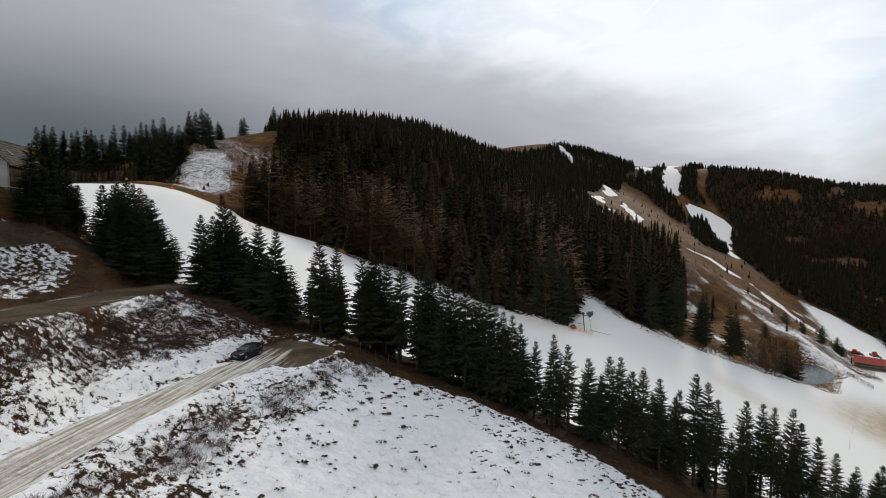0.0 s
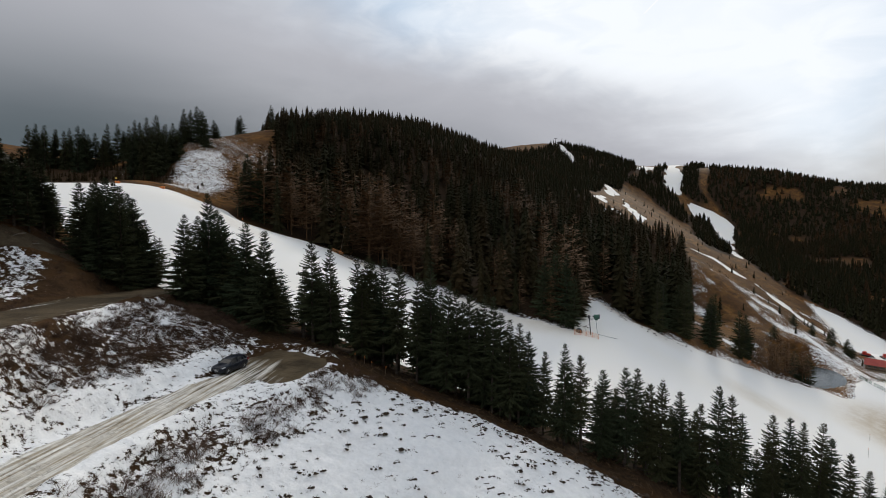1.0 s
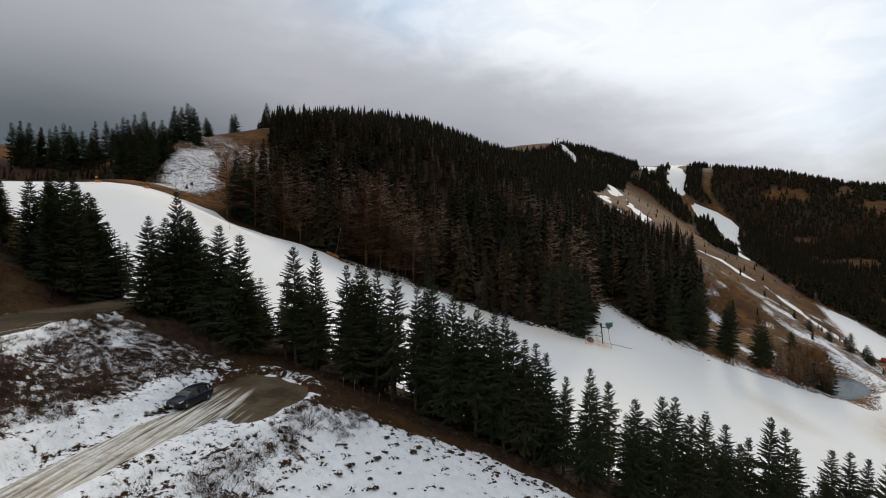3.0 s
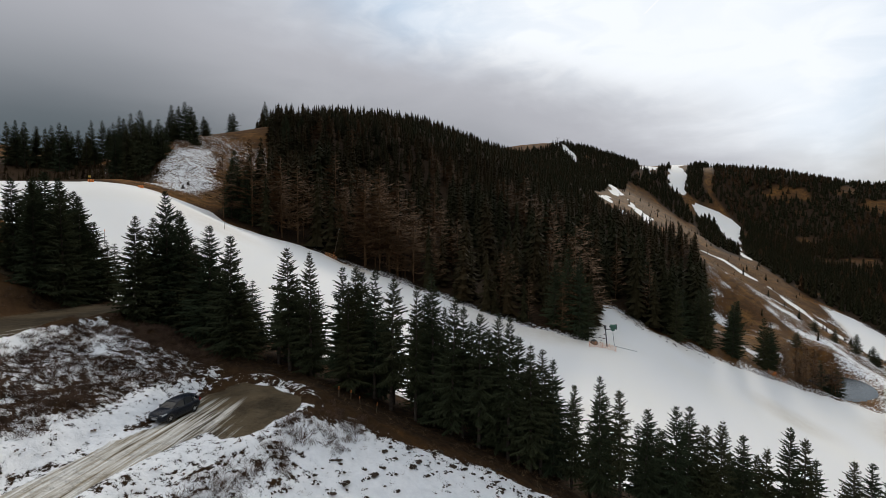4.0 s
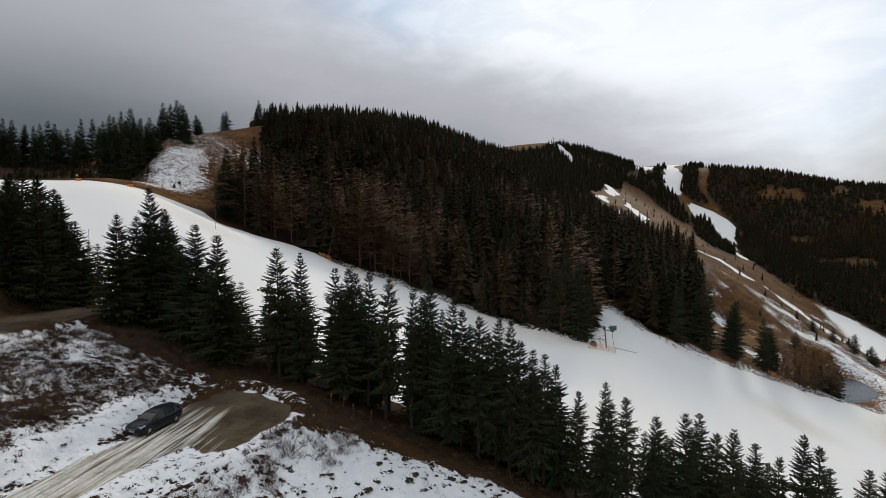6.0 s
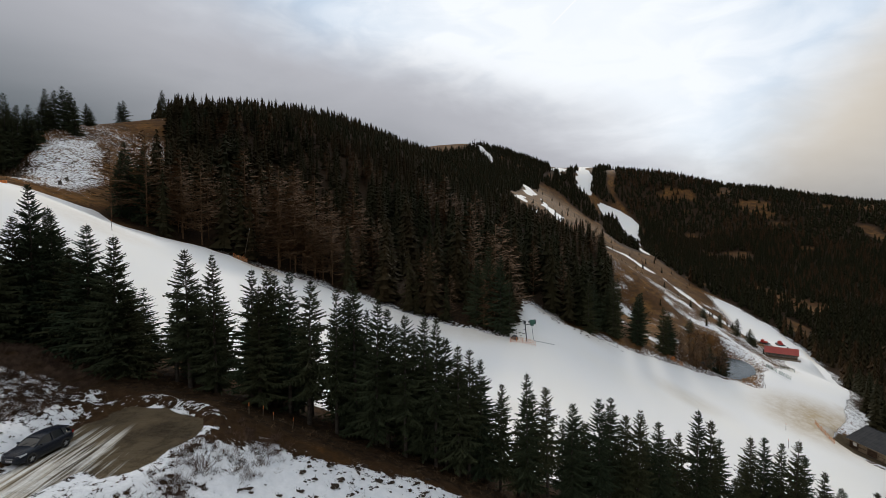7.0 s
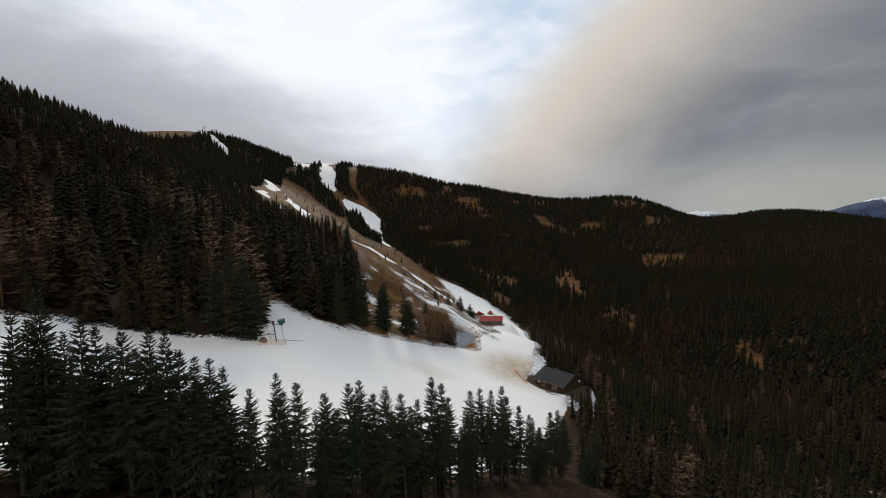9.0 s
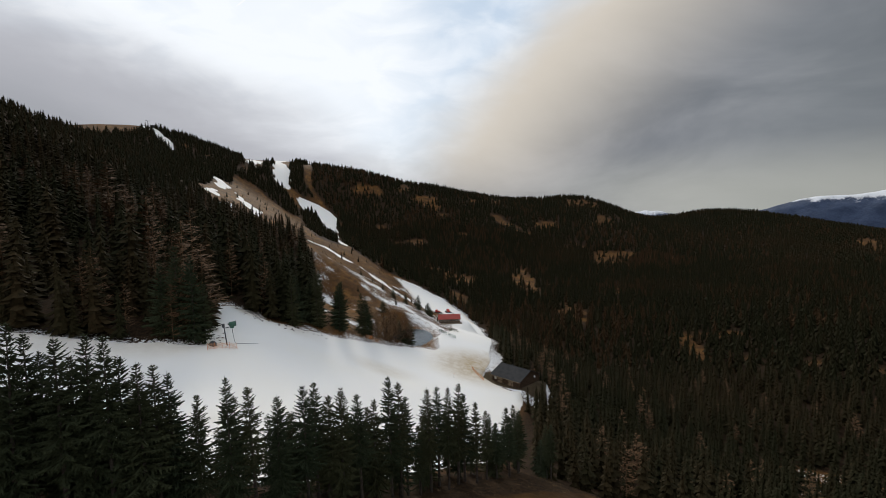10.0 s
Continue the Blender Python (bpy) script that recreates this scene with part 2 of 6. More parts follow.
M_RED = worn("red_paint", (0.42, 0.030, 0.022), (0.55, 0.05, 0.035), 0.45, 2)
M_YELLOW = worn("yellow_paint", (0.50, 0.33, 0.05), (0.62, 0.42, 0.08), 0.5, 2)
M_GREEN = worn("green_paint", (0.022, 0.085, 0.058), (0.035, 0.125, 0.085), 0.45, 3)
M_STEEL = worn("galvanised_steel", (0.20, 0.21, 0.22), (0.34, 0.35, 0.36), 0.5, 3, 0.7)
M_DARKSTEEL = worn("dark_steel", (0.04, 0.042, 0.045), (0.08, 0.08, 0.085), 0.5, 3, 0.4)
M_ROOF_DARK = worn("dark_sheet_roof", (0.022, 0.023, 0.026), (0.036, 0.037, 0.040), 0.78, 0.6, 0.0, 8, 0.003, 0.15)
M_ROOF_RED = worn("red_sheet_roof", (0.30, 0.038, 0.026), (0.40, 0.06, 0.038), 0.6, 0.8, 0, 9, 0.003)
M_ROOF_GREY = worn("grey_shingle", (0.062, 0.058, 0.050), (0.115, 0.106, 0.092), 0.9, 1.2, 0, 12, 0.01)
M_BOARD = worn("dark_timber", (0.035, 0.022, 0.014), (0.085, 0.055, 0.036), 0.85, 1.5, 0, 10, 0.01)
M_TIMBER = worn("weathered_timber", (0.13, 0.095, 0.065), (0.26, 0.20, 0.14), 0.85, 1.5, 0, 12, 0.01)
M_RENDER = worn("pale_wall_render", (0.42, 0.405, 0.38), (0.56, 0.545, 0.51), 0.9, 0.7, 0, 10, 0.01)
M_STONE = worn("grey_stone", (0.11, 0.105, 0.10), (0.26, 0.25, 0.235), 0.9, 1.3, 0, 8, 0.03)
M_PANE = worn("window_pane", (0.02, 0.024, 0.028), (0.035, 0.04, 0.045), 0.08, 1, 0, 5, 0.0002)


def make_water():
    def build(t, place, shader):
        ripple = grain(t, place, 1.6, 4)
        put(t, shader, mix(t, ramp(t, ripple, 0.3, 0.7), rgb(0.035, 0.048, 0.060), rgb(0.055, 0.072, 0.085)), 0.16, IOR=1.33, Specular_IOR_Level=0.2)
        return ripple, 0.5, 0.06
    return paint("pond_water", build)


M_WATER = make_water()

# ---- the lie of the land: crests, feet and hollows, in metres ----
LAND = {
    "bank_above_upper_road": [(-66, 62.6, 13.2), (-61.8, 67, 12.6), (-57.8, 68.3, 10.9), (-62.6, 76, 13)],
    "upper_road": [(-43.5, 36, 9.2), (-45.5, 44, 9), (-48.2, 52.4, 8.5), (-50.8, 64.1, 8), (-51.2, 74.2, 7.5), (-47.2, 77.4, 6.7)],
    "upper_road_far_edge": [(-51, 43, 9.5), (-53.5, 53, 9), (-55.5, 64, 8.5)],
    "bank_below_upper_road": [(-39.5, 40, 8.2), (-42.5, 53, 7.6), (-45, 66, 7), (-39, 59.2, 5), (-36, 50, 3.6), (-35.5, 41, 3.6), (-36, 30, 4)],
    "lower_road": [(-29.3, 18, 1.7), (-29.5, 28.5, 1.6), (-30, 38.4, 1.4), (-29.4, 44.8, 1.3), (-27.7, 52.2, 1.1), (-24.8, 60.9, 0.9)],
    "turning_place_rim": [(-28.7, 69, 1.7), (-24.5, 69.6, 1.3), (-18.5, 65.2, 0.9), (-17.2, 61, 0.6), (-20.4, 54, 0.4), (-24, 45.5, -0.4), (-24.5, 36, 0), (-23.5, 27, 0)],
    "lower_field": [(-13.4, 44.7, -3.9), (-6.8, 58.4, -4), (8.6, 61.9, -8.4), (-10.9, 59.3, -2.8), (-14.6, 64.5, -1), (-2.5, 66, -5.4), (-1.6, 47.6, -8), (18.2, 56.8, -13), (-12, 30, -7), (5, 30, -13)],
    "spruce_row": [(-76, 81, 17), (-58, 79, 9), (-42, 80, 5), (-32, 77.5, 3), (-24, 77, 0.6), (-8, 73, -4.5), (6, 69.5, -8.8), (13.4, 67, -11), (24, 67.5, -15.5), (37, 73, -22.5), (47, 76, -26), (58, 74, -29.4), (68, 68, -32)],
    "main_run": [(-83, 127, 26.7), (-58, 112, 13), (-42, 120, 8), (-20, 123, -2.5), (11, 136, -13.5), (31, 148, -13.3), (58, 172, -16), (115, 199, -31.7), (134, 181, -40.6), (65, 143, -27), (100, 150, -40), (114, 183, -37), (20, 100, -17), (-22, 95, -1.5), (60, 105, -31)],
    "hut_shelf": [(190, 231, -46.3), (178, 222, -45)],
    "run_out": [(186, 192, -49.8), (150, 165, -47), (134, 139, -50.3), (112, 118, -48.4), (88, 100, -43), (205, 240, -51), (212, 290, -48)],
    "forest_foot": [(-80, 160, 20), (-56, 164, 12.5), (-27, 162, 2.1), (-3, 157, -4.7), (16, 151, -10.5)],
    "knoll": [(-91, 139, 29), (-104.6, 157.6, 31.2), (-115, 164, 34.5), (-121.7, 205.3, 41), (-134, 207.7, 46), (-128.6, 237.7, 58.2), (-126, 255, 63.5), (-112, 243, 51), (-98, 193, 31), (-144, 234, 60.5), (-141, 250, 66), (-145, 287, 75.2), (-129.5, 297, 80.7)],
    "left_wood": [(-123, 126, 30), (-113, 148, 31.8), (-100, 139, 30), (-72, 72, 22.6), (-76, 72, 23.6), (-73, 66.5, 22.8), (-95, 66, 26), (-150, 150, 32), (-128, 172, 33.5), (-140, 204, 39), (-166, 214, 40.5), (-178, 230, 48), (-205, 238, 50)],
    "forest_crest": [(-113, 333, 89.5), (-103, 388, 104), (-53, 449, 109.7), (-22, 491, 103), (15, 541, 98.7)],
    "behind_crest": [(-190, 300, 62), (-170, 420, 85), (-110, 520, 90), (-60, 600, 82), (40, 640, 85)],
    "shoulder": [(90, 371, 27.7), (112, 333, 15), (119, 277, 2.6), (80, 196, -17.4), (59, 187, -12.8)],
    "brown_slope": [(115, 235, -24), (131, 221, -29), (216, 308, -46), (237, 419, -17), (256, 566, 12), (247, 763, 75)],
    "upper_runs": [(456, 846, 49), (512, 1164, 173), (392, 1136, 167), (347, 667, -6)],
    "summit": [(39, 1001, 186.7), (173, 987, 195), (268, 1017, 178), (164, 682, 92)],
    "far_ridge": [(510, 1033, 147), (587, 931, 120), (636, 891, 94), (740, 873, 90), (859, 798, 60), (977, 749, 52), (1107, 698, 58), (1145, 660, 40), (1180, 560, -2), (1257, 632, 6), (1355, 612, -6), (1477, 518, 12), (1547, 423, 3), (1621, 318, -22), (1665, 227, -46), (1693, 153, -60)],
    "behind_ridge": [(655, 1110, 118), (790, 1080, 84), (900, 1050, 72), (1050, 980, 42), (1180, 900, 28), (1350, 780, 2), (1620, 740, -40)],
    "far_side": [(468, 668, -12), (571, 504, -43), (710, 385, -67), (719, 227, -67), (743, 111, -76), (327, 328, -68), (369, 237, -79), (412, 138, -78), (397, 54, -76)],
    "valley": [(233, 206, -75), (240, 162, -83), (248, 91, -86), (238, 40, -82)],
    "near_wood": [(148, 120, -62), (174, 79, -76), (147, 37, -64), (81, 76, -40)],
    "behind": [(0, 0, -15), (-60, -30, 6), (10, -60, -30), (80, -20, -52), (150, -60, -80), (-150, 30, 36), (-160, -150, 30), (60, -250, -90), (420, -200, -110), (-320, 220, 75)],
    "outer": [(-500, 700, 120), (0, 1700, 150), (800, 1700, 100), (1900, 900, -40), (2300, 0, -120), (1200, -900, -160), (-900, 0, 90), (-300, -1200, 20)],
}


def smooth(lo, hi, v):
    s = np.clip((v - lo) / (hi - lo), 0, 1)
    return s * s * (3 - 2 * s)


def kernel(d2):
    return d2 * np.log(d2 + 1e-9)


NODES = np.array([p for line in LAND.values() for p in line], float) / 100
SOLVE = np.zeros((len(NODES) + 3, len(NODES) + 3))
GAP = ((NODES[:, None, :2] - NODES[None, :, :2]) ** 2).sum(-1)
SOLVE[:-3, :-3] = kernel(GAP) + 2e-4 * np.eye(len(NODES))
SOLVE[:-3, -3:] = np.c_[np.ones(len(NODES)), NODES[:, :2]]
SOLVE[-3:, :-3] = SOLVE[:-3, -3:].T
WEIGHT = np.linalg.solve(SOLVE, np.r_[NODES[:, 2], 0, 0, 0])


def to_line(x, y, line):
    """Distance to a line of points, and how far along it the nearest place lies (in points)."""
    best, along = np.full(np.shape(x), 1e9), np.zeros(np.shape(x))
    for n, ((ax, ay), (bx, by)) in enumerate(zip(line[:-1], line[1:])):
        k = np.clip(((x - ax) * (bx - ax) + (y - ay) * (by - ay)) / ((bx - ax) ** 2 + (by - ay) ** 2), 0, 1)
        d = np.hypot(x - ax - k * (bx - ax), y - ay - k * (by - ay))
        along = np.where(d < best, n + k, along)
        best = np.minimum(best, d)
    return best, along


def inside(x, y, ring):
    """Signed distance to a closed outline, positive inside."""
    d, _ = to_line(x, y, ring + ring[:1])
    odd = np.zeros(np.shape(x), bool)
    for (ax, ay), (bx, by) in zip(ring, ring[1:] + ring[:1]):
        if ay != by:
            odd ^= ((ay > y) != (by > y)) & (x < (bx - ax) * (y - ay) / (by - ay) + ax)
    return np.where(odd, d, -d)


LOWER_ROAD = [(-29.2, 5), (-29.4, 18), (-29.7, 28.5), (-30, 38.4), (-29.4, 44.8), (-27.9, 52.2), (-25, 60.9)]
UPPER_ROAD = [(-42.5, 25), (-44.8, 40), (-47.8, 52.4), (-50.3, 64.1), (-51, 74.2)]
TURNING = [(-28.5, 56), (-29.2, 62), (-28, 67.6), (-23.5, 68.2), (-19.2, 65), (-18.2, 61), (-21, 55.5)]


def ground(x, y):
    """Height of the bare ground."""
    x, y = np.asarray(x, float), np.asarray(y, float)
    z = WEIGHT[-3] + WEIGHT[-2] * x / 100 + WEIGHT[-1] * y / 100
    for (px, py, _), w in zip(NODES, WEIGHT):
        z = z + w * kernel((x / 100 - px) ** 2 + (y / 100 - py) ** 2)
    z = 100 * z
    r = np.hypot(x, y)
    z = z + (np.clip(z, -160, 200) - z) * smooth(900, 2200, r)
    z = z + (-130 - z) * smooth(2000, 4300, r)
    d, k = to_line(x, y, LOWER_ROAD)
    lot = inside(x, y, TURNING)
    flat = 1.75 - 0.14 * k
    z = z + (flat - z) * smooth(5.2, 3.0, np.minimum(d, np.where(lot > 0, 0, -lot + 2.2)))
    d, k = to_line(x, y, UPPER_ROAD)
    z = z + (9.4 - 0.45 * k - z) * smooth(6.6, 4.6, d)
    # the levelled place where the barn stands
    z = z + (-50.8 - z) * smooth(13, 8.5, np.maximum(np.abs(x - 145.5) * 1.05, np.abs(y - 142.4)))
    # and the shelf of the hut
    z = z + (-46.5 - z) * smooth(17, 9, np.hypot(x - 191, y - 230))
    z = z + (-45.6 - z) * smooth(17, 7, np.hypot(x - 203, y - 251.5))
    return z


# ---- outlines of runs, roads and woods, in metres ----
MAIN_RUN = [(-120, 116), (-119, 138), (-114, 149), (-104, 157), (-94, 163.5), (-88, 167.5), (-81, 163), (-57, 167), (-42, 162), (-27, 164), (-7, 158), (12, 154), (30, 149), (36, 168), (42, 198), (48, 186), (58, 175), (71, 174), (84, 175), (107, 183), (124, 182), (135, 177), (139, 182), (147, 192), (172, 204)]
MAIN_RUN += [(196, 240), (222, 290), (259, 378), (273, 374), (284, 346), (275, 306), (256, 268), (216, 222), (180, 187), (152, 163), (139, 153), (136, 140), (138, 132), (112, 114), (86, 95), (70, 86), (50, 82), (30, 78), (10, 75), (-10, 79), (-24, 82), (-42, 86), (-48, 81), (-56, 84), (-68.6, 86), (-80, 93)]
UPPER_RUNS = [
    [(455, 1100), (520, 1180), (560, 1240), (490, 1200), (400, 1010), (378, 958), (352, 884), (378, 880), (418, 960)],
    [(381, 856), (412, 849), (430, 822), (424, 790), (366, 682), (296, 536), (262, 480), (300, 570), (338, 660), (372, 746), (386, 810), (354, 780)],
    [(325, 970), (381, 1060), (400, 1060), (343, 955)],
    [(160, 985), (178, 985), (186, 890), (183, 834), (174, 836), (169, 930)],
    [(197, 729), (194, 640), (163, 578), (180, 660)],
    [(118, 490), (148, 545), (132, 476)],
    [(187, 600), (172, 482), (155, 450), (162, 523)],
    [(118, 442), (140, 466), (130, 420), (115, 410)],
]
SNOW_TRACK = [(185, 418), (203, 415), (209, 392), (219, 378), (220, 353), (221, 330), (224, 310)]
KNOLL_GRASS = [(-165, 205), (-230, 225), (-230, 300), (-119, 310), (-100, 262), (-92, 240), (-90, 222), (-84, 180), (-95, 172), (-86, 130), (-120, 150)]
KNOLL_SNOW = [(-112, 168), (-134, 207), (-137, 225), (-128, 233), (-117, 222), (-107, 198), (-103, 176)]
KNOLL_STREAK = [(-136, 243), (-118, 249), (-113, 256), (-128, 252)]
GRASS_SLOPE = [(265, 837), (284, 822), (335, 782), (329, 693), (262, 470), (250, 360), (239, 319), (205, 262), (186, 232), (150, 205), (141, 203), (100, 184), (92, 192), (88, 205), (112, 260), (132, 330), (132, 400), (120, 470), (150, 560), (185, 668)]
HILL_WOOD = [(-84, 168), (-57, 171), (-42, 166), (-27, 168), (-6, 161), (13, 157), (30, 152), (37, 172), (43, 203), (50, 192), (60, 181), (71, 183), (80, 194), (103, 240), (119, 277), (130, 330), (128, 400), (112, 450), (105, 520), (70, 600), (60, 660), (-30, 620), (-120, 540), (-170, 420), (-150, 330), (-122, 302), (-108, 264), (-98, 244), (-93, 224), (-87, 190)]
MOUNTAIN_WOOD = [(-80, 600), (60, 640), (112, 500), (150, 580), (185, 670), (235, 770), (262, 845), (330, 965), (345, 1040), (280, 1030), (205, 1000), (165, 975), (130, 905), (40, 880), (-100, 850)]
RUN_WOODS = [
    [(262, 850), (285, 830), (338, 785), (345, 700), (300, 560), (340, 640), (352, 770), (350, 870), (380, 980), (440, 1080), (400, 1040), (350, 950)],
    [(333, 964), (365, 909), (354, 824), (328, 737), (311, 750), (299, 799), (304, 869)],
    [(471, 1089), (499, 1093), (420, 901), (397, 855), (390, 890)],
    [(365, 804), (385, 823), (372, 746), (300, 580), (250, 470), (225, 465), (310, 680)],
    [(388, 900), (430, 1000), (520, 1160), (540, 1120), (480, 1040), (430, 930), (420, 870)],
]
FAR_WOOD = [(520, 1070), (437, 900), (438, 866), (430, 807), (392, 729), (352, 646), (296, 530), (264, 450), (258, 400), (280, 372), (284, 346), (275, 306), (256, 266), (216, 219), (182, 184), (158, 162), (157, 131), (139, 127), (113, 110), (88, 92), (76, 80), (80, 50), (110, 10), (180, -60), (700, -250), (1900, -250), (2100, 300), (1800, 900), (1300, 900), (1000, 960), (700, 1150)]
CLEARINGS = [
    [(804, 750), (838, 744), (907, 807), (880, 814)],
    [(971, 654), (1028, 611), (1110, 650), (1040, 715)],
    [(895, 545), (939, 523), (984, 546), (979, 577)],
    [(759, 591), (808, 568), (829, 590), (792, 613)],
    [(662, 407), (690, 372), (740, 392), (818, 387), (757, 457)],
    [(690, 372), (711, 348), (756, 289), (814, 313), (818, 387), (740, 392)],
    [(491, 308), (496, 275), (489, 242), (525, 262), (531, 308)],
    [(379, 279), (362, 255), (371, 246), (401, 273), (420, 296)],
    [(464, 406), (393, 331), (416, 330), (512, 419), (540, 450)],
    [(382, 156), (387, 142), (398, 132), (404, 140), (397, 158)],
    [(381, 172), (334, 141), (338, 132), (365, 148), (386, 168)],
    [(1230, 161), (1110, 127), (1137, 110), (1261, 125), (1309, 155)],
    [(507, 877), (537, 859), (570, 853), (579, 882), (548, 908)],
    [(622, 862), (648, 863), (683, 911), (662, 910)],
    [(621, 810), (632, 752), (652, 753), (679, 806), (654, 834)],
    [(349, 465), (350, 410), (380, 390), (414, 428), (401, 466), (375, 481)],
    [(178, 56), (190, 53), (189, 48), (177, 50)],
    [(205, 58), (212, 40), (208, 38), (202, 52)],
]
POND = (139.0, 203.0, 16.0, 9.5, radians(52))


def pond_ring(x, y):
    """How far out from the middle of the pond, 1 at its shore."""
    px, py, pa, pb, turn = POND
    c, s = math.cos(turn), math.sin(turn)
    return np.hypot(((x - px) * c + (y - py) * s) / pa, ((y - py) * c - (x - px) * s) / pb)


def rolling(x, y, size, seed):
    """Smooth value noise in plan, about -1 to 1."""
    u, v = x / size, y / size
    i, j = np.floor(u), np.floor(v)
    a, b = u - i, v - j
    a, b = a * a * (3 - 2 * a), b * b * (3 - 2 * b)

    def at(m, n):
        s = np.sin(m * 127.1 + n * 311.7 + seed * 74.7) * 43758.5453
        return 2 * (s - np.floor(s)) - 1
    return (at(i, j) * (1 - a) + at(i + 1, j) * a) * (1 - b) + (at(i, j + 1) * (1 - a) + at(i + 1, j + 1) * a) * b


def openness(x, y):
    """Above 0 where the far woods open into grass."""
    r = np.hypot(x, y)
    west = smooth(1.1, 0.95, np.arctan2(x, y - 20)) * smooth(1050, 950, r)
    return (rolling(x, y, 45, 45) + 0.6 * rolling(x, y, 16, 48) - 1.0 + 0.18 * west) - 2 * smooth(340, 300, r)


def wooded(x, y):
    """Signed distance into the woods, positive among the trees."""
    d = np.maximum(inside(x, y, HILL_WOOD), inside(x, y, MOUNTAIN_WOOD))
    d = np.maximum(d, inside(x, y, FAR_WOOD))
    for ring in RUN_WOODS:
        d = np.maximum(d, inside(x, y, ring))
    for ring in CLEARINGS:
        d = np.minimum(d, -inside(x, y, ring) - 6 + 6 * rolling(x, y, 14, 3))
    for ring in UPPER_RUNS + [MAIN_RUN]:
        d = np.minimum(d, -inside(x, y, ring))
    return np.minimum(d, -20 * openness(x, y))


def surface(x, y):
    """Height of the ground with its small unevenness, and what covers it."""
    z = ground(x, y)
    run = inside(x, y, MAIN_RUN)
    groomed = np.clip(0.5 + (run + 0.7 * rolling(x, y, 5, 66)) / 2.0, 0, 1)
    for ring in UPPER_RUNS:
        groomed = np.maximum(groomed, np.clip(0.5 + (inside(x, y, ring) + 3.5 * rolling(x, y, 17, 64) + 2.0 * rolling(x, y, 7, 65)) / 5.0, 0, 1))
    groomed = np.maximum(groomed, np.clip(0.5 + (3.4 + 2.4 * rolling(x, y, 13, 69) + 1.5 * rolling(x, y, 5, 70) - to_line(x, y, SNOW_TRACK)[0]) / 3.0, 0, 1))
    pond = pond_ring(x, y)
    shore = smooth(1.38, 1.22, pond)
    groomed = groomed * (1 - shore)
    lower, along = to_line(x, y, LOWER_ROAD)
    lot = inside(x, y, TURNING) + 0.7 * rolling(x, y, 2.4, 83) + 0.4 * rolling(x, y, 1.0, 84)
    upper, _ = to_line(x, y, UPPER_ROAD)
    spur, _ = to_line(x, y, [(-80, 57), (-68.5, 63.5), (-65.6, 69), (-61, 76)])
    yard = inside(x, y, [(135.5, 152), (141, 154.5), (150, 152), (156, 148), (156, 134), (150, 130.5), (142, 131.5), (138, 136), (136.5, 145)])
    mud = np.clip(0.5 + np.maximum(2.45 - lower, np.maximum(lot, np.maximum(4.4 - upper, 1.4 - spur))) / 1.4, 0, 1)
    mud = np.maximum(mud, np.clip(0.5 + yard / 3, 0, 1))
    groomed = groomed * (1 - np.clip(0.5 + yard / 2.5, 0, 1))
    packed = np.where(lower < 6, smooth(7.9, 4.6, along + 1.6 * smooth(-3, 3, x + 24)), 0.05) * smooth(6.5, 2.6, lower)
    packed = np.maximum(packed * 0.80, 0.30 * smooth(2.5, 0.5, np.abs(upper - 4.2)) * (y < 66))
    packed = np.maximum(packed, 0.12 * (spur < 3))
    packed = np.maximum(packed, 0.58 * smooth(-19, -26, x + 0.25 * (y - 60)) * smooth(70, 60, y) * (lot > -1.5))
    needles = smooth(-6, -1, wooded(x, y))
    row, _ = to_line(x, y, [(-62, 79), (-42, 79.5), (-33, 75), (-24, 74.5), (-8, 72), (6, 69), (24, 68), (37, 72), (58, 74), (78, 70)])
    needles = np.maximum(needles, smooth(7.8, 4.4, row + 2.0 * rolling(x, y, 5, 9)))
    # patches of snow: thick on the lower field, thin on banks, slopes and under trees
    def lay(old, d, value, soft=1.2):
        k = smooth(-soft, soft, d + 0.8 * rolling(x, y, 1.7, 61))
        return old + (value - old) * k

    patchy = 0.06 + 0.10 * rolling(x, y, 60, 1)
    field = inside(x, y, [(-29, 10), (-29.2, 40), (-28, 50), (-22.5, 55), (-17.5, 61), (-14, 64.6), (-2.5, 65), (13, 63.5), (24, 60), (34, 55), (60, 20), (60, -60), (-25, -60)])
    core = inside(x, y, [(-19, 10), (-18.5, 44), (-14.5, 52), (-13.5, 62.5), (-2.5, 63.5), (13, 61.5), (24, 58), (40, 45), (60, 0), (20, -40)])
    patchy = lay(patchy, field, 0.60 + 0.12 * rolling(x, y, 4, 4))
    patchy = lay(patchy, core, 0.90 + 0.06 * rolling(x, y, 9, 5), 2.0)
    bank = inside(x, y, [(-31.8, 5), (-32.2, 40), (-31.4, 46), (-29.8, 54), (-29.6, 63), (-29, 70), (-36, 74), (-45, 72), (-45, 60), (-42, 45), (-40, 10)])
    patchy = lay(patchy, bank, 0.48 + smooth(9, 3.5, lower) * (0.12 + 0.22 * smooth(42, 54, y)) + 0.15 * rolling(x, y, 5, 6) + 0.42 * smooth(6.6, 5.3, upper) * smooth(50, 58, y) + 0.04 * smooth(53, 60, y))
    high = inside(x, y, [(-54, 30), (-57, 66), (-61, 70), (-70, 66), (-80, 55), (-75, 20)])
    patchy = lay(patchy, high, 0.54 + 0.14 * rolling(x, y, 5, 7))
    clump = np.minimum(np.minimum(np.hypot((x + 19.6) / 1.0, (y - 49) / 1.4), np.hypot(x + 17.2, y - 54)), np.hypot(x + 22.2, (y - 39) / 1.7))
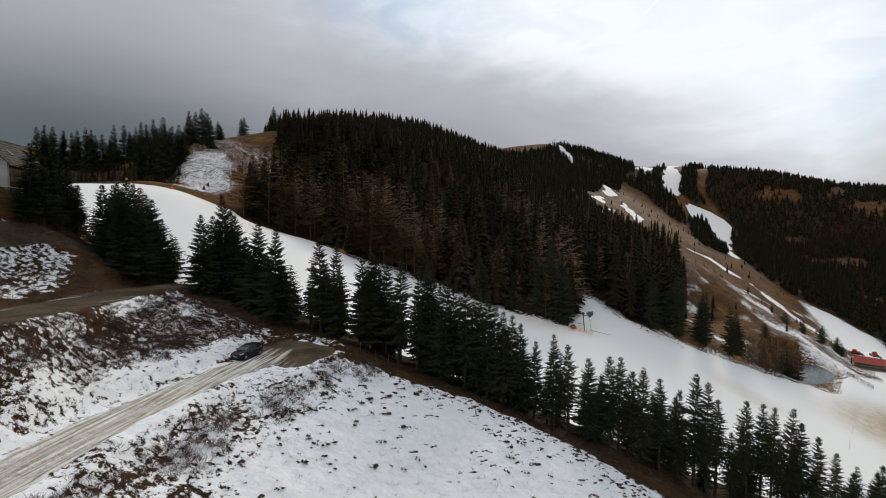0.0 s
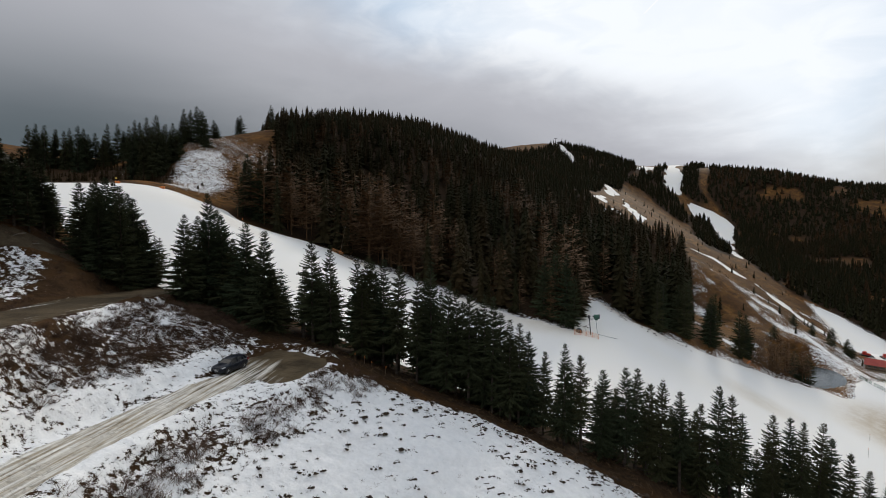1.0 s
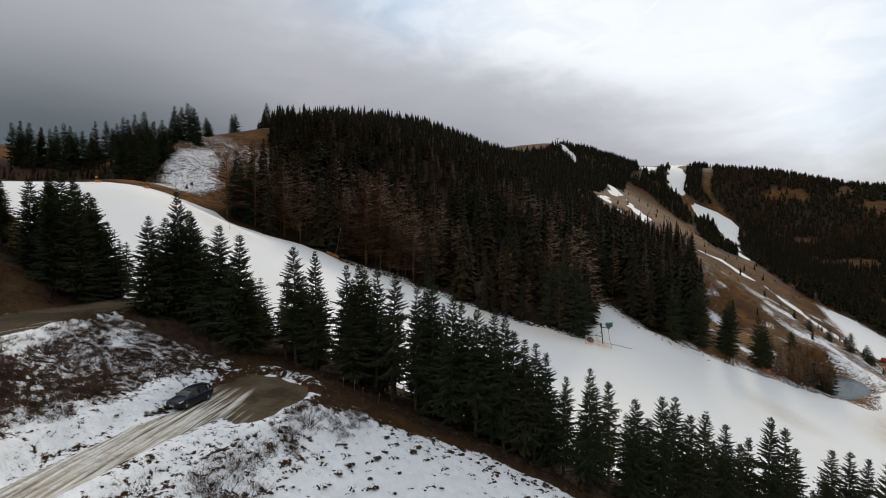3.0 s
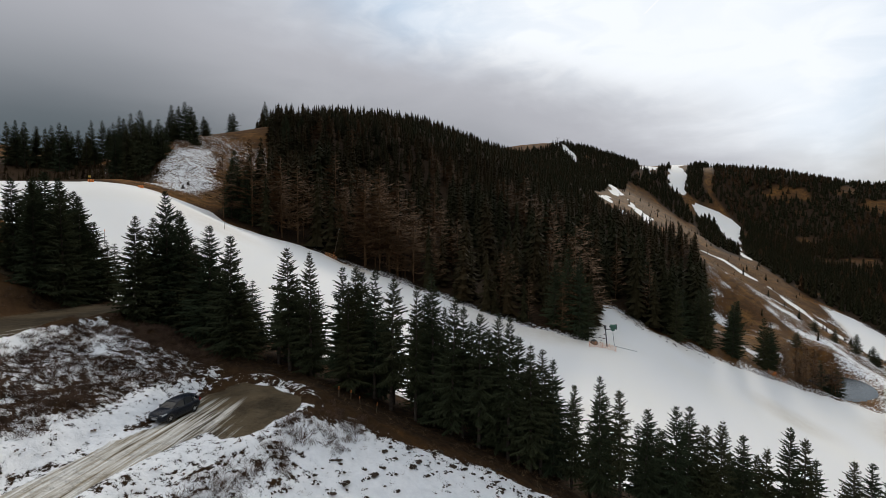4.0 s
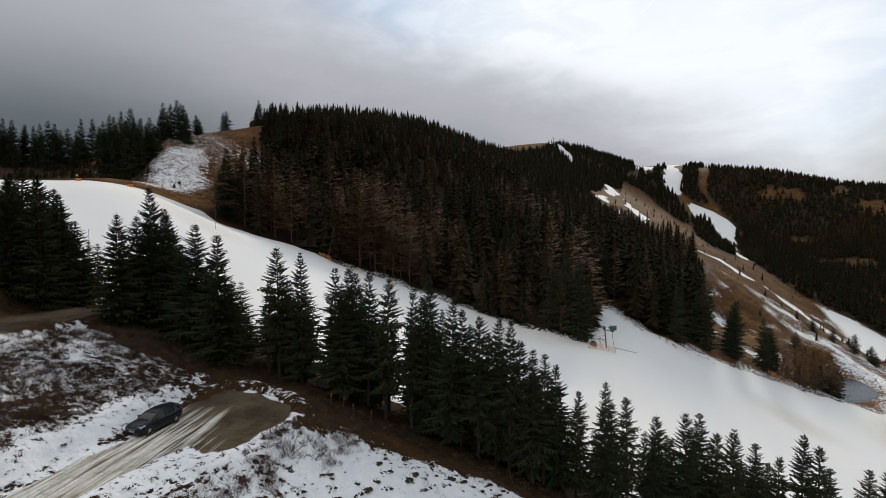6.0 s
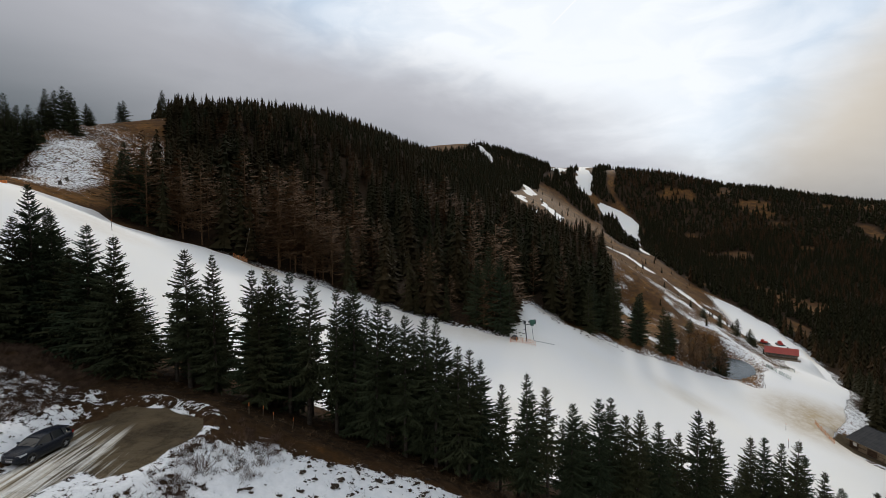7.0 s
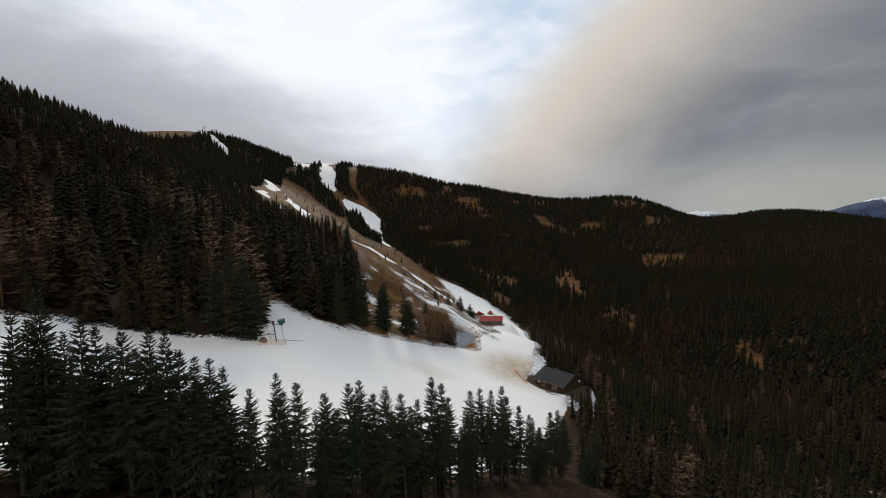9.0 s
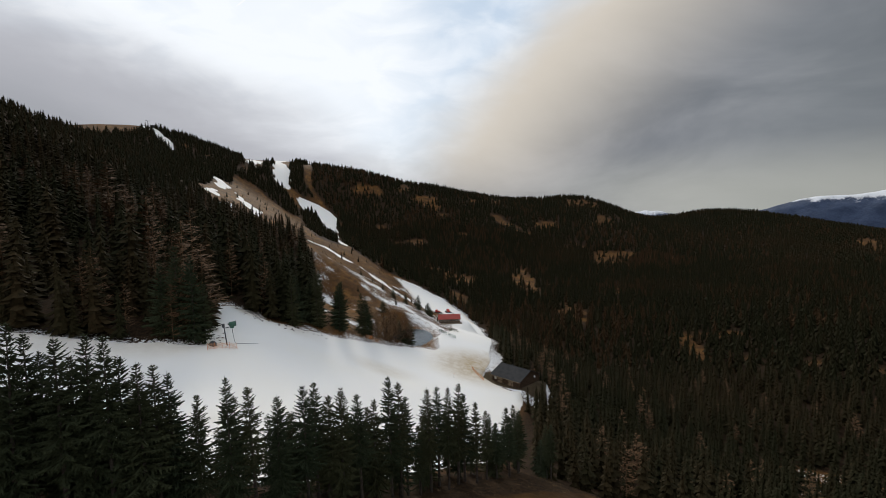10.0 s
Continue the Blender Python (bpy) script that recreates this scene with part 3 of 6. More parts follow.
    patchy = lay(patchy, 2.1 - clump, 0.60 + 0.12 * rolling(x, y, 2, 67))
    verge = np.minimum(3.9 - lower, 70 - y)
    patchy = lay(patchy, np.maximum(verge, np.where(x > -27, lot + 1.6, -9)), 0.66 + 0.15 * rolling(x, y, 2.5, 62), 0.8)
    patchy = lay(patchy, inside(x, y, KNOLL_GRASS), 0.24 + 0.20 * rolling(x, y, 25, 8), 3)
    patchy = np.maximum(patchy, 0.56 * smooth(-10, 5, inside(x, y, KNOLL_SNOW) + 3 * rolling(x, y, 9, 63)))
    patchy = np.maximum(patchy, 0.54 * smooth(-4, 4, inside(x, y, KNOLL_STREAK) + 3 * rolling(x, y, 7, 82)))
    patchy = lay(patchy, inside(x, y, GRASS_SLOPE), 0.04 + 0.17 * smooth(430, 330, y) + 0.16 * smooth(260, 200, y) + 0.22 * rolling(x, y, 22, 2) + 0.26 * smooth(0.1, 0.8, rolling(x, y, 7, 86)) * smooth(430, 330, y) + 0.34 * smooth(0.35, 0.8, rolling(x, y, 8, 68)) * smooth(430, 330, y), 4)
    patchy = np.where((pond < 1.9) & (run < 0), 0.26 + 0.34 * smooth(148, 156, x), patchy)
    patchy = patchy + (0.03 - patchy) * smooth(0.35, 0.65, needles)
    patchy = lay(patchy, inside(x, y, FAR_WOOD), 0.0, 2)
    patchy = np.maximum(patchy, 0.52 * smooth(3, 1, run) * smooth(-9, -1, run + 2.5 * rolling(x, y, 6, 74)) * smooth(135, 145, y + 0.5 * np.minimum(x, 0)))
    patchy = np.maximum(patchy, (0.40 + 0.14 * rolling(x, y, 8, 88)) * smooth(-4, 4, inside(x, y, [(140, 183), (150, 190), (190, 220), (204, 246), (184, 252), (150, 216), (134, 206)])))
    heath = np.maximum(smooth(-2, 2, bank), smooth(-2, 2, field))
    needles = np.maximum(needles, 0.6 * smooth(16, 11, row))
    needles = np.maximum(needles, 0.9 * smooth(-3, 3, inside(x, y, [(-128, 164), (-126, 200), (-132, 205), (-150, 222), (-240, 250), (-240, 120), (-112, 128), (-108, 150)])))
    needles = np.maximum(needles, 0.8 * np.maximum(heath, smooth(-2, 2, high)))
    needles = np.maximum(needles, 0.75 * smooth(12, 6, np.abs(upper)))
    needles = np.maximum(needles, 0.8 * smooth(13, 8, np.minimum(lower, np.where(lot > 0, 0, -lot))))
    patchy = np.where(inside(x, y, [(138, 150), (160, 150), (174, 172), (160, 171), (146, 160)]) > 0, 0.62, patchy)
    patchy = np.where(inside(x, y, [(134, 158), (160, 152), (159, 129), (148, 124), (136, 128)]) > 0, 0.56 + 0.12 * rolling(x, y, 3, 87), patchy)
    for ring in CLEARINGS[-2:]:
        patchy = np.where(inside(x, y, ring) > -3, 0.42, patchy)
    soiled = smooth(30, 6, np.hypot(x - 140, (y - 157) * 1.2)) * 0.95
    soiled = np.maximum(soiled, 0.28 * smooth(0.35, 0.9, rolling(x, y, 22, 11)) * (run > 0))
    soiled = np.maximum(soiled, 0.5 * smooth(4, 1, np.abs(run)) * smooth(0.2, 0.7, rolling(x, y, 13, 12)))
    soiled = np.maximum(soiled, smooth(-3.5, -0.5, lot))
    z = z + (-40.9 - z) * smooth(1.65, 1.2, pond)
    z = z + (-42.2 - z) * smooth(1.13, 0.93, pond)
    near = smooth(160, 70, np.hypot(x, y - 40))
    rough = (1 - groomed) * (1 - smooth(0.3, 0.7, mud))
    z = z + rough * near * (0.16 * rolling(x, y, 2.3, 21) + 0.09 * rolling(x, y, 0.9, 22))
    z = z + rough * (0.5 * rolling(x, y, 11, 23) + 1.2 * rolling(x, y, 60, 24) * smooth(250, 500, np.hypot(x, y)))
    z = z + smooth(0.3, 0.7, mud) * near * 0.04 * rolling(x * 3, y * 0.5, 1.5, 25)
    heap, k = to_line(x, y, [(-30, 66.5), (-28, 69), (-24.5, 69.6), (-20, 67.2), (-17.6, 64)])
    z = z + 0.75 * smooth(1.3, 0.1, heap) * (0.7 + 0.5 * rolling(x, y, 1.1, 26))
    patchy = np.where(heap < 1.1, 0.34 + 0.25 * rolling(x, y, 2.5, 27), patchy)
    mud = np.where(heap < 0.8, 0.3, mud)
    return z, groomed, patchy, mud, packed, needles, soiled, (x + 28, along * 9.0, 0 * x)


def sheet(name, verts, faces, material, smooth_shade=False):
    me = bpy.data.meshes.new(name)
    verts, faces = np.asarray(verts, np.float32), np.asarray(faces, np.int32)
    me.vertices.add(len(verts))
    me.vertices.foreach_set("co", verts.ravel())
    me.loops.add(faces.size)
    me.loops.foreach_set("vertex_index", faces.ravel())
    me.polygons.add(len(faces))
    me.polygons.foreach_set("loop_start", np.arange(len(faces), dtype=np.int32) * faces.shape[1])
    me.polygons.foreach_set("use_smooth", np.full(len(faces), smooth_shade))
    me.update(calc_edges=True)
    me.materials.append(material)
    return me


def keep(me, name, values):
    me.attributes.new(name, "FLOAT", "POINT").data.foreach_set("value", np.asarray(values, np.float32))


def make_ground():
    """One sheet, finest round the roads and coarser outwards to the horizon."""
    azimuth = np.radians(np.r_[np.arange(-56, 108, 0.39), np.arange(108, 304, 4.0)])
    radius = np.r_[0.0, 0.5, 3.0, np.geomspace(8, 26, 60), np.geomspace(26.3, 108, 205), np.geomspace(109.5, 1900, 215), np.geomspace(2000, 4700, 16)]
    a, r = np.meshgrid(azimuth, radius)
    x, y = (r * np.sin(a)).ravel() - 1, (r * np.cos(a)).ravel() + 12
    z, groomed, patchy, mud, packed, needles, soiled, lane = surface(x, y)
    n, m = len(azimuth), len(radius)
    i, j = np.meshgrid(np.arange(m - 1), np.arange(n), indexing="ij")
    i, j = i.ravel(), j.ravel()
    k = (j + 1) % n
    me = sheet("ground", np.c_[x, y, z], np.c_[i * n + j, i * n + k, (i + 1) * n + k, (i + 1) * n + j][:, ::-1], M_GROUND, True)
    for name, values in (("groomed", groomed), ("patchy", patchy), ("mud", mud), ("packed", packed), ("needles", needles), ("soiled", soiled)):
        keep(me, name, values)
    me.attributes.new("lane", "FLOAT_VECTOR", "POINT").data.foreach_set("vector", np.stack(lane, 1).astype(np.float32).ravel())
    tagged(new("ground", me), "brown winter hillside with groomed snow runs and patchy snow", "ground", kind="structure")


make_ground()


def height_at(x, y):
    return float(surface(np.array([x], float), np.array([y], float))[0][0])


# ---- trees ----
def strip(points, radii, sides=6):
    """A tapered tube through points; vertices and triangles."""
    verts, faces = [], []
    for p, r in zip(points, radii):
        for k in range(sides):
            w = 2 * math.pi * k / sides
            verts.append((p[0] + r * math.cos(w), p[1] + r * math.sin(w), p[2]))
    for n in range(len(points) - 1):
        for k in range(sides):
            a, b = n * sides + k, n * sides + (k + 1) % sides
            faces += [(a, b, b + sides), (a, b + sides, a + sides)]
    return verts, faces


def spruce_shape(rng, high=15.0, wide=2.5, bare=0.16, whorls=34, limbs=7, blades=5, gaunt=0.0, leaf=1.0, full=0.66):
    """Trunk and crown of one spruce: whorls of limbs, each with sprays to both sides and curtains of hanging twigs."""
    trunk = strip([(0, 0, -0.6), (0.02, 0, high * 0.3), (0.0, 0.03, high * 0.7), (0, 0, high * 0.985)], [high * 0.0145, high * 0.0105, high * 0.005, 0.012], 7)
    verts, faces = [], []

    def leaflet(p, q, r):
        n = len(verts)
        verts.extend([p, q, r])
        faces.append((n, n + 1, n + 2))

    lean = rng.uniform(0, 6.28)
    step = high * (1 - bare) / whorls
    for w in range(whorls):
        k = min(max((w + rng.uniform(-0.3, 0.3)) / whorls, 0), 0.995)
        k = min(1 - (1 - k) ** 1.18, 0.985)
        z = high * (bare + (1 - bare) * k)
        reach = wide * ((1 - k) ** full * (0.78 + 0.22 * min(1, k / 0.12)))
        count = limbs if k < 0.8 else max(5, limbs - 2)
        turn = rng.uniform(0, 6.28)
        for n in range(count):
            if rng.random() < gaunt:
                continue
            a = turn + 6.28 * n / count + rng.uniform(-0.35, 0.35)
            long = reach * rng.uniform(0.45, 1.15) * (1 + 0.16 * math.sin(a + lean)) + 0.08
            fall = 0.50 - 0.80 * k + rng.uniform(-0.12, 0.12)
            c, s = math.cos(a), math.sin(a)
            foot = z + rng.uniform(-0.6, 0.6) * step * min(1, 3 * (1 - k))
            side = (-s, c)

            def at(u, v=0.0, drop=0.0):
                return (c * long * u + side[0] * v, s * long * u + side[1] * v, foot - long * (fall * u - 0.30 * u * u) - drop)
            thick = (0.03 + 0.035 * long) * leaf
            leaflet(at(0.0), at(0.6, thick), at(1.0))
            leaflet(at(0.0), at(0.6, 0, thick), at(1.0))
            for b in range(blades):
                u = 0.20 + 0.76 * (b + rng.uniform(-0.3, 0.3)) / max(1, blades - 1)
                spread = (0.29 * long * (1.10 - u) + 0.09 + 0.07 * (1 - k)) * rng.uniform(0.7, 1.3)
                half = (0.03 + 0.17 * spread) * leaf / max(long, 0.2)
                for sign in (-1, 1):
                    leaflet(at(u - half), at(u + half), at(u + 0.55 * spread / long, sign * 0.80 * spread, spread * rng.uniform(0.2, 0.75)))
                hang = (0.08 + 0.11 * long * (1.1 - 0.5 * u)) * rng.uniform(0.6, 1.4) * min(1.0, 0.35 + 1.3 * (1 - k))
                wide_at = (0.035 + 0.06 * long) * leaf
                leaflet(at(u, -wide_at), at(u, wide_at), at(u + 0.05, rng.uniform(-0.1, 0.1) * long, hang))
                leaflet(at(u - wide_at / long), at(u + wide_at / long), at(u + rng.uniform(-0.05, 0.1), 0, hang))
    for way in ((1, 0), (0, 1)):
        leaflet((-0.04 * way[0], -0.04 * way[1], high * 0.94), (0.04 * way[0], 0.04 * way[1], high * 0.94), (0, 0, high * 1.025))
    return trunk, (verts, faces)


def mid_shape(rng, limbs=46, wide=0.17, slim=1.0):
    """A spruce of height 1 seen from farther off: drooping boughs round a dark core."""
    verts, faces = [(0, 0, 0.97)], []
    for m in range(6):
        verts.append((0.42 * wide * math.cos(m * 1.047), 0.42 * wide * math.sin(m * 1.047), 0.03))
    faces += [(0, 1 + m, 1 + (m + 1) % 6) for m in range(6)]
    turn = rng.uniform(0, 6.28)
    full = rng.uniform(0.62, 0.9)
    for n in range(limbs):
        k = 1 - (1 - (n + rng.random()) / limbs) ** 1.15
        a = turn + 2.4 * n + rng.uniform(-0.5, 0.5)
        r = wide * (1 - k) ** full * rng.uniform(0.62, 1.2) + 0.010
        z = 0.07 + 0.93 * k + rng.uniform(-0.015, 0.015)
        w = slim * (rng.uniform(0.28, 0.46) * r + 0.006)
        c, s, drop = math.cos(a), math.sin(a), r * rng.uniform(0.25, 0.75) * (1.1 - 0.5 * k)
        i = len(verts)
        verts += [(0, 0, min(z + 0.035, 1.0)), (0.6 * r * c - w * s, 0.6 * r * s + w * c, z - 0.75 * drop), (r * c, r * s, z - 0.8 * drop), (0.6 * r * c + w * s, 0.6 * r * s - w * c, z - 0.75 * drop)]
        faces += [(i, i + 1, i + 2), (i, i + 2, i + 3)]
    return np.array(verts), np.array(faces)


def larch_shape(rng, limbs=74, twigs=8):
    """A bare larch of height 1: a thin trunk, level limbs and hanging twigs."""
    verts, faces = strip([(0, 0, -0.02), (0, 0, 0.5), (0, 0, 1.0)], [0.0075, 0.0048, 0.001], 4)
    verts, faces = list(verts), list(faces)

    def sliver(p, q, w):
        n = len(verts)
        d = (q[1] - p[1], p[0] - q[0])
        e = math.hypot(*d) + 1e-6
        verts.extend([(p[0] + d[0] / e * w, p[1] + d[1] / e * w, p[2]), (p[0] - d[0] / e * w, p[1] - d[1] / e * w, p[2] + w), q])
        faces.append((n, n + 1, n + 2))
    for n in range(limbs):
        k = 0.14 + 0.85 * n / limbs
        a, long = rng.uniform(0, 6.28), 0.20 * (1.02 - k) ** 0.62 * rng.uniform(0.45, 1.15)
        tip = (long * math.cos(a), long * math.sin(a), k + long * rng.uniform(-0.05, 0.55))
        sliver((0, 0, k), tip, 0.0026)
        for _ in range(twigs):
            u = rng.uniform(0.3, 1.0)
            p = (tip[0] * u, tip[1] * u, k + (tip[2] - k) * u)
            b = a + rng.choice((-1, 1)) * rng.uniform(0.5, 1.2)
            v = long * rng.uniform(0.35, 0.7)
            sliver(p, (p[0] + v * math.cos(b), p[1] + v * math.sin(b), p[2] + v * rng.uniform(-0.15, 0.6)), 0.0058)
    return np.array(verts), np.array(faces)


def far_shape(rng, limbs=17, wide=0.18):
    verts, faces = [(0, 0, 1.0)], []
    for m in range(4):
        verts.append((0.5 * wide * math.cos(m * 1.571), 0.5 * wide * math.sin(m * 1.571), 0.02))
    faces += [(0, 1 + m, 1 + (m + 1) % 4) for m in range(4)]
    for n in range(limbs):
        k = 0.9 * (n + rng.random()) / limbs
        a, b = 2.4 * n + rng.uniform(-0.4, 0.4), rng.uniform(0.24, 0.44)
        r, z = wide * (1 - k) ** 0.7 * rng.uniform(0.7, 1.2), 0.03 + 0.92 * k
        i = len(verts)
        verts += [(0, 0, min(z + 0.24 * (1.1 - 0.5 * k), 1.0)), (r * math.cos(a - b), r * math.sin(a - b), z + rng.uniform(-0.03, 0.03)), (r * math.cos(a + b), r * math.sin(a + b), z + rng.uniform(-0.03, 0.03))]
        faces.append((i, i + 1, i + 2))
    return np.array(verts), np.array(faces)


def plant(name, shapes, spots, tint, material, label):
    """One joined wood: spots are rows of x, y, z, height, spread, turn."""
    rng = np.random.default_rng(len(spots))
    pick = rng.integers(0, len(shapes), len(spots))
    all_v, all_f, all_t, base = [], [], [], 0
    for n, (verts, faces) in enumerate(shapes):
        mine, tone = spots[pick == n], tint[pick == n]
        if not len(mine):
            continue
        c, s = np.cos(mine[:, 5])[:, None], np.sin(mine[:, 5])[:, None]
        wide = (mine[:, 3] * mine[:, 4])[:, None]
        x = (verts[None, :, 0] * c - verts[None, :, 1] * s) * wide + mine[:, 0:1]
        y = (verts[None, :, 0] * s + verts[None, :, 1] * c) * wide + mine[:, 1:2]
        z = verts[None, :, 2] * mine[:, 3:4] + mine[:, 2:3]
        all_v.append(np.stack([x, y, z], -1).reshape(-1, 3))
        all_f.append((faces[None] + (base + len(verts) * np.arange(len(mine)))[:, None, None]).reshape(-1, 3))
        all_t.append(np.repeat(tone, len(verts)))
        base += len(verts) * len(mine)
    me = sheet(name, np.concatenate(all_v), np.concatenate(all_f), material)
    keep(me, "tint", np.concatenate(all_t))
    return tagged(new(name, me), label, "forest", kind="stuff")


def spread_out(rng, x0, x1, y0, y1, gap):
    x, y = np.meshgrid(np.arange(x0, x1, gap), np.arange(y0, y1, gap))
    x, y = x.ravel(), y.ravel()
    return x + rng.uniform(-0.48, 0.48, len(x)) * gap, y + rng.uniform(-0.48, 0.48, len(y)) * gap


def spots_of(rng, x, y, low, high, spread=(0.85, 1.2)):
    n = len(x)
    return np.c_[x, y, ground(x, y) - 0.3, rng.uniform(low, high, n) * (1 + 0.12 * rolling(x, y, 40, 31)), rng.uniform(*spread, n), rng.uniform(0, 6.28, n)]


def make_woods():
    rng, pyr = np.random.default_rng(5), random.Random(8)
    mids = [mid_shape(pyr) for _ in range(7)]
    close = [mid_shape(pyr, 84, 0.165, 0.7) for _ in range(5)]
    larches = [larch_shape(pyr) for _ in range(5)]
    fars = [far_shape(pyr) for _ in range(9)]
    spires = [far_shape(pyr, 8) for _ in range(7)]
    # the wooded hill
    x, y = spread_out(rng, -190, 145, 145, 660, 4.9)
    d = inside(x, y, HILL_WOOD) + 2.0 * rolling(x, y, 9, 40) + 2.6
    r = np.hypot(x, y)
    ok = (d > 0) & (rng.random(len(x)) < 1 - 0.38 * smooth(330, 240, r) * smooth(3, 7, d))
    x, y, r = x[ok], y[ok], r[ok]
    brown = (rolling(x, y, 28, 41) > 0.25) & (rng.random(len(x)) < 0.30) & (r < 330)
    brown |= (np.hypot((x + 32) / 26, (y - 190) / 26) < 1) & (rng.random(len(x)) < 0.80)
    brown |= (np.hypot((x + 66) / 13, (y - 178) / 10) < 1) & (rng.random(len(x)) < 0.75)
    near = (r < 330) & ~brown
    s = spots_of(rng, x, y, 6.5, 15.0, (1.1, 1.7))
    s[:, 3] *= 1 + (0.30 + 0.75 * rng.random(len(x))) * smooth(310, 215, r)
    s[:, 4] *= 1 - 0.08 * smooth(310, 215, r)
    s[:, 3] *= 1 - 0.24 * smooth(320, 380, r) * smooth(-110, -20, x)
    s[brown, 3] *= 1.12
    tone = np.clip(rng.normal(0.16, 0.12, len(x)) + 0.22 * rolling(x, y, 35, 71), 0, 0.6)
    edge = near & (r < 215)
    near &= ~edge
    plant("hill_forest", mids, s[near], tone[near], M_WOODS, "dense dark spruce forest covering the rounded hill")
    plant("forest_edge", close, s[edge], tone[edge], M_WOODS, "dark spruces at the lower edge of the hill forest")
    lone = np.array([(7, 161, 18), (9.5, 163, 20), (15, 157.5, 13.5), (26.5, 153.5, 21), (24, 152.5, 15), (-34, 171, 24), (-29, 170, 26), (-38, 172, 21), (-25, 171, 20), (-44, 173, 22), (-14, 167, 17), (58, 184, 14), (62, 190, 20), (52, 196, 22)], float)
    lone = np.c_[lone[:, :2], ground(lone[:, 0], lone[:, 1]) - 0.3, lone[:, 2], np.full(len(lone), 1.05), np.arange(len(lone)) * 1.3]
    s, tone, brown = np.r_[s, lone], np.r_[tone, np.full(len(lone), 0.6)], np.r_[brown, np.ones(len(lone), bool)]
    near, edge, r = (np.r_[v, np.zeros(len(lone), v.dtype)] for v in (near, edge, r))
    plant("larch_wood", larches, s[brown], tone[brown], M_LARCH, "bare brown larches scattered among dark spruces")
    plant("crest_forest", fars, s[(r >= 330) & ~brown], tone[(r >= 330) & ~brown], M_WOODS, "dark spruce forest along the hill crest")
    # the mountainside
    x, y = spread_out(rng, -100, 560, 500, 1180, 6.5)
    d = inside(x, y, MOUNTAIN_WOOD)
    for ring in RUN_WOODS:
        d = np.maximum(d, inside(x, y, ring))
    for ring in UPPER_RUNS:
        d = np.minimum(d, -inside(x, y, ring))
    ok = (d + 4 * rolling(x, y, 20, 42) > 0) & (rolling(x, y, 33, 43) < 0.72)
    x, y = x[ok], y[ok]
    s = spots_of(rng, x, y, 8, 14, (1.4, 2.0))
    plant("mountain_forest", fars, s, np.clip(rng.normal(0.1, 0.1, len(x)), 0, 0.4), M_WOODS, "dark spruce forest on the mountainside between runs")
    # the valley and its far side
    for name, gap, lo, hi, shapes, label in (
        ("valley_forest", 4.9, 60, 330, mids, "dense dark spruce forest falling into the valley"),
        ("far_side_forest", 5.6, 330, 900, fars, "dark spruce and larch forest on the far valley side"),
        ("far_ridge_forest", 8.3, 900, 2000, spires, "distant dark forest along the valley ridge"),
    ):
        x, y = spread_out(rng, 70, min(2000, hi), -240, min(1150, hi), gap)
        r = np.hypot(x, y)
        ok = (r >= lo) & (r < hi)
        x, y = x[ok], y[ok]
        d = np.minimum(inside(x, y, FAR_WOOD), 1e3)
        for n, ring in enumerate(CLEARINGS):
            d = np.minimum(d, -inside(x, y, ring) - (4 if 1 < n < 9 else 0) + 9 * rolling(x, y, 14, 3) + np.where(rng.random(len(x)) < 0.16, 60, 0))
        for ring in UPPER_RUNS:
            d = np.minimum(d, -inside(x, y, ring))
        d = np.minimum(d, -3 - inside(x, y, MAIN_RUN))
        ok = (d + 3 * rolling(x, y, 12, 44) > 0) & (openness(x, y) < 0)
        ok &= np.abs(np.arctan2(x, y - 20) - 0.9) < 1.0
        x, y = x[ok], y[ok]
        s = spots_of(rng, x, y, 8, 15.5, (1.3, 1.85) if lo < 900 else (2.0, 2.8)) if lo > 100 else spots_of(rng, x, y, 8.5, 14.5, (1.0, 1.45))
        tone = np.clip(rng.normal(0.07, 0.07, len(x)) + 0.30 * np.clip(rolling(x, y, 90, 46), 0, 1), 0, 0.6)
        tone = np.where(rng.random(len(x)) < (0.06 + (0.30 if lo > 100 else 0.10) * (rolling(x, y, 120, 47) + 0.4 * rolling(x, y, 30, 73) > 0.15)) * np.where(np.arctan2(x, y - 20) < 1.15, 1.0, 0.5), rng.uniform(0.6, 1.0, len(x)), tone)
        if lo < 100:
            bare = tone > 0.6
            plant(name, shapes, s[~bare], tone[~bare], M_WOODS, label)
            plant("valley_larches", larches, s[bare], tone[bare], M_LARCH, "bare brown larches among spruces below the run")
        else:
            plant(name, shapes, s, tone, M_WOODS, label)
    x, y = spread_out(rng, 480, 830, 230, 480, 4.0)
    ok = (np.maximum(inside(x, y, CLEARINGS[5]), inside(x, y, CLEARINGS[6])) > -6) & (rng.random(len(x)) < 0.8)
    x, y = x[ok], y[ok]
    plant("young_larches", fars, spots_of(rng, x, y, 5, 9, (1.3, 1.9)), rng.uniform(0.85, 1.0, len(x)), M_WOODS, "young bare reddish-brown larches on a clearing")
    x, y = rng.uniform(104, 128, 46), rng.uniform(184, 203, 46)
    ok = (inside(x, y, MAIN_RUN) < -1.5) & (pond_ring(x, y) > 1.25)
    x, y = x[ok], y[ok]
    plant("pond_larches", larches, spots_of(rng, x, y, 6, 11), np.full(len(x), 0.5), M_LARCH, "bare brown trees beside the pond")
    # loose trees on the open slopes
    x, y = spread_out(rng, 90, 300, 190, 700, 9)
    d = inside(x, y, GRASS_SLOPE)
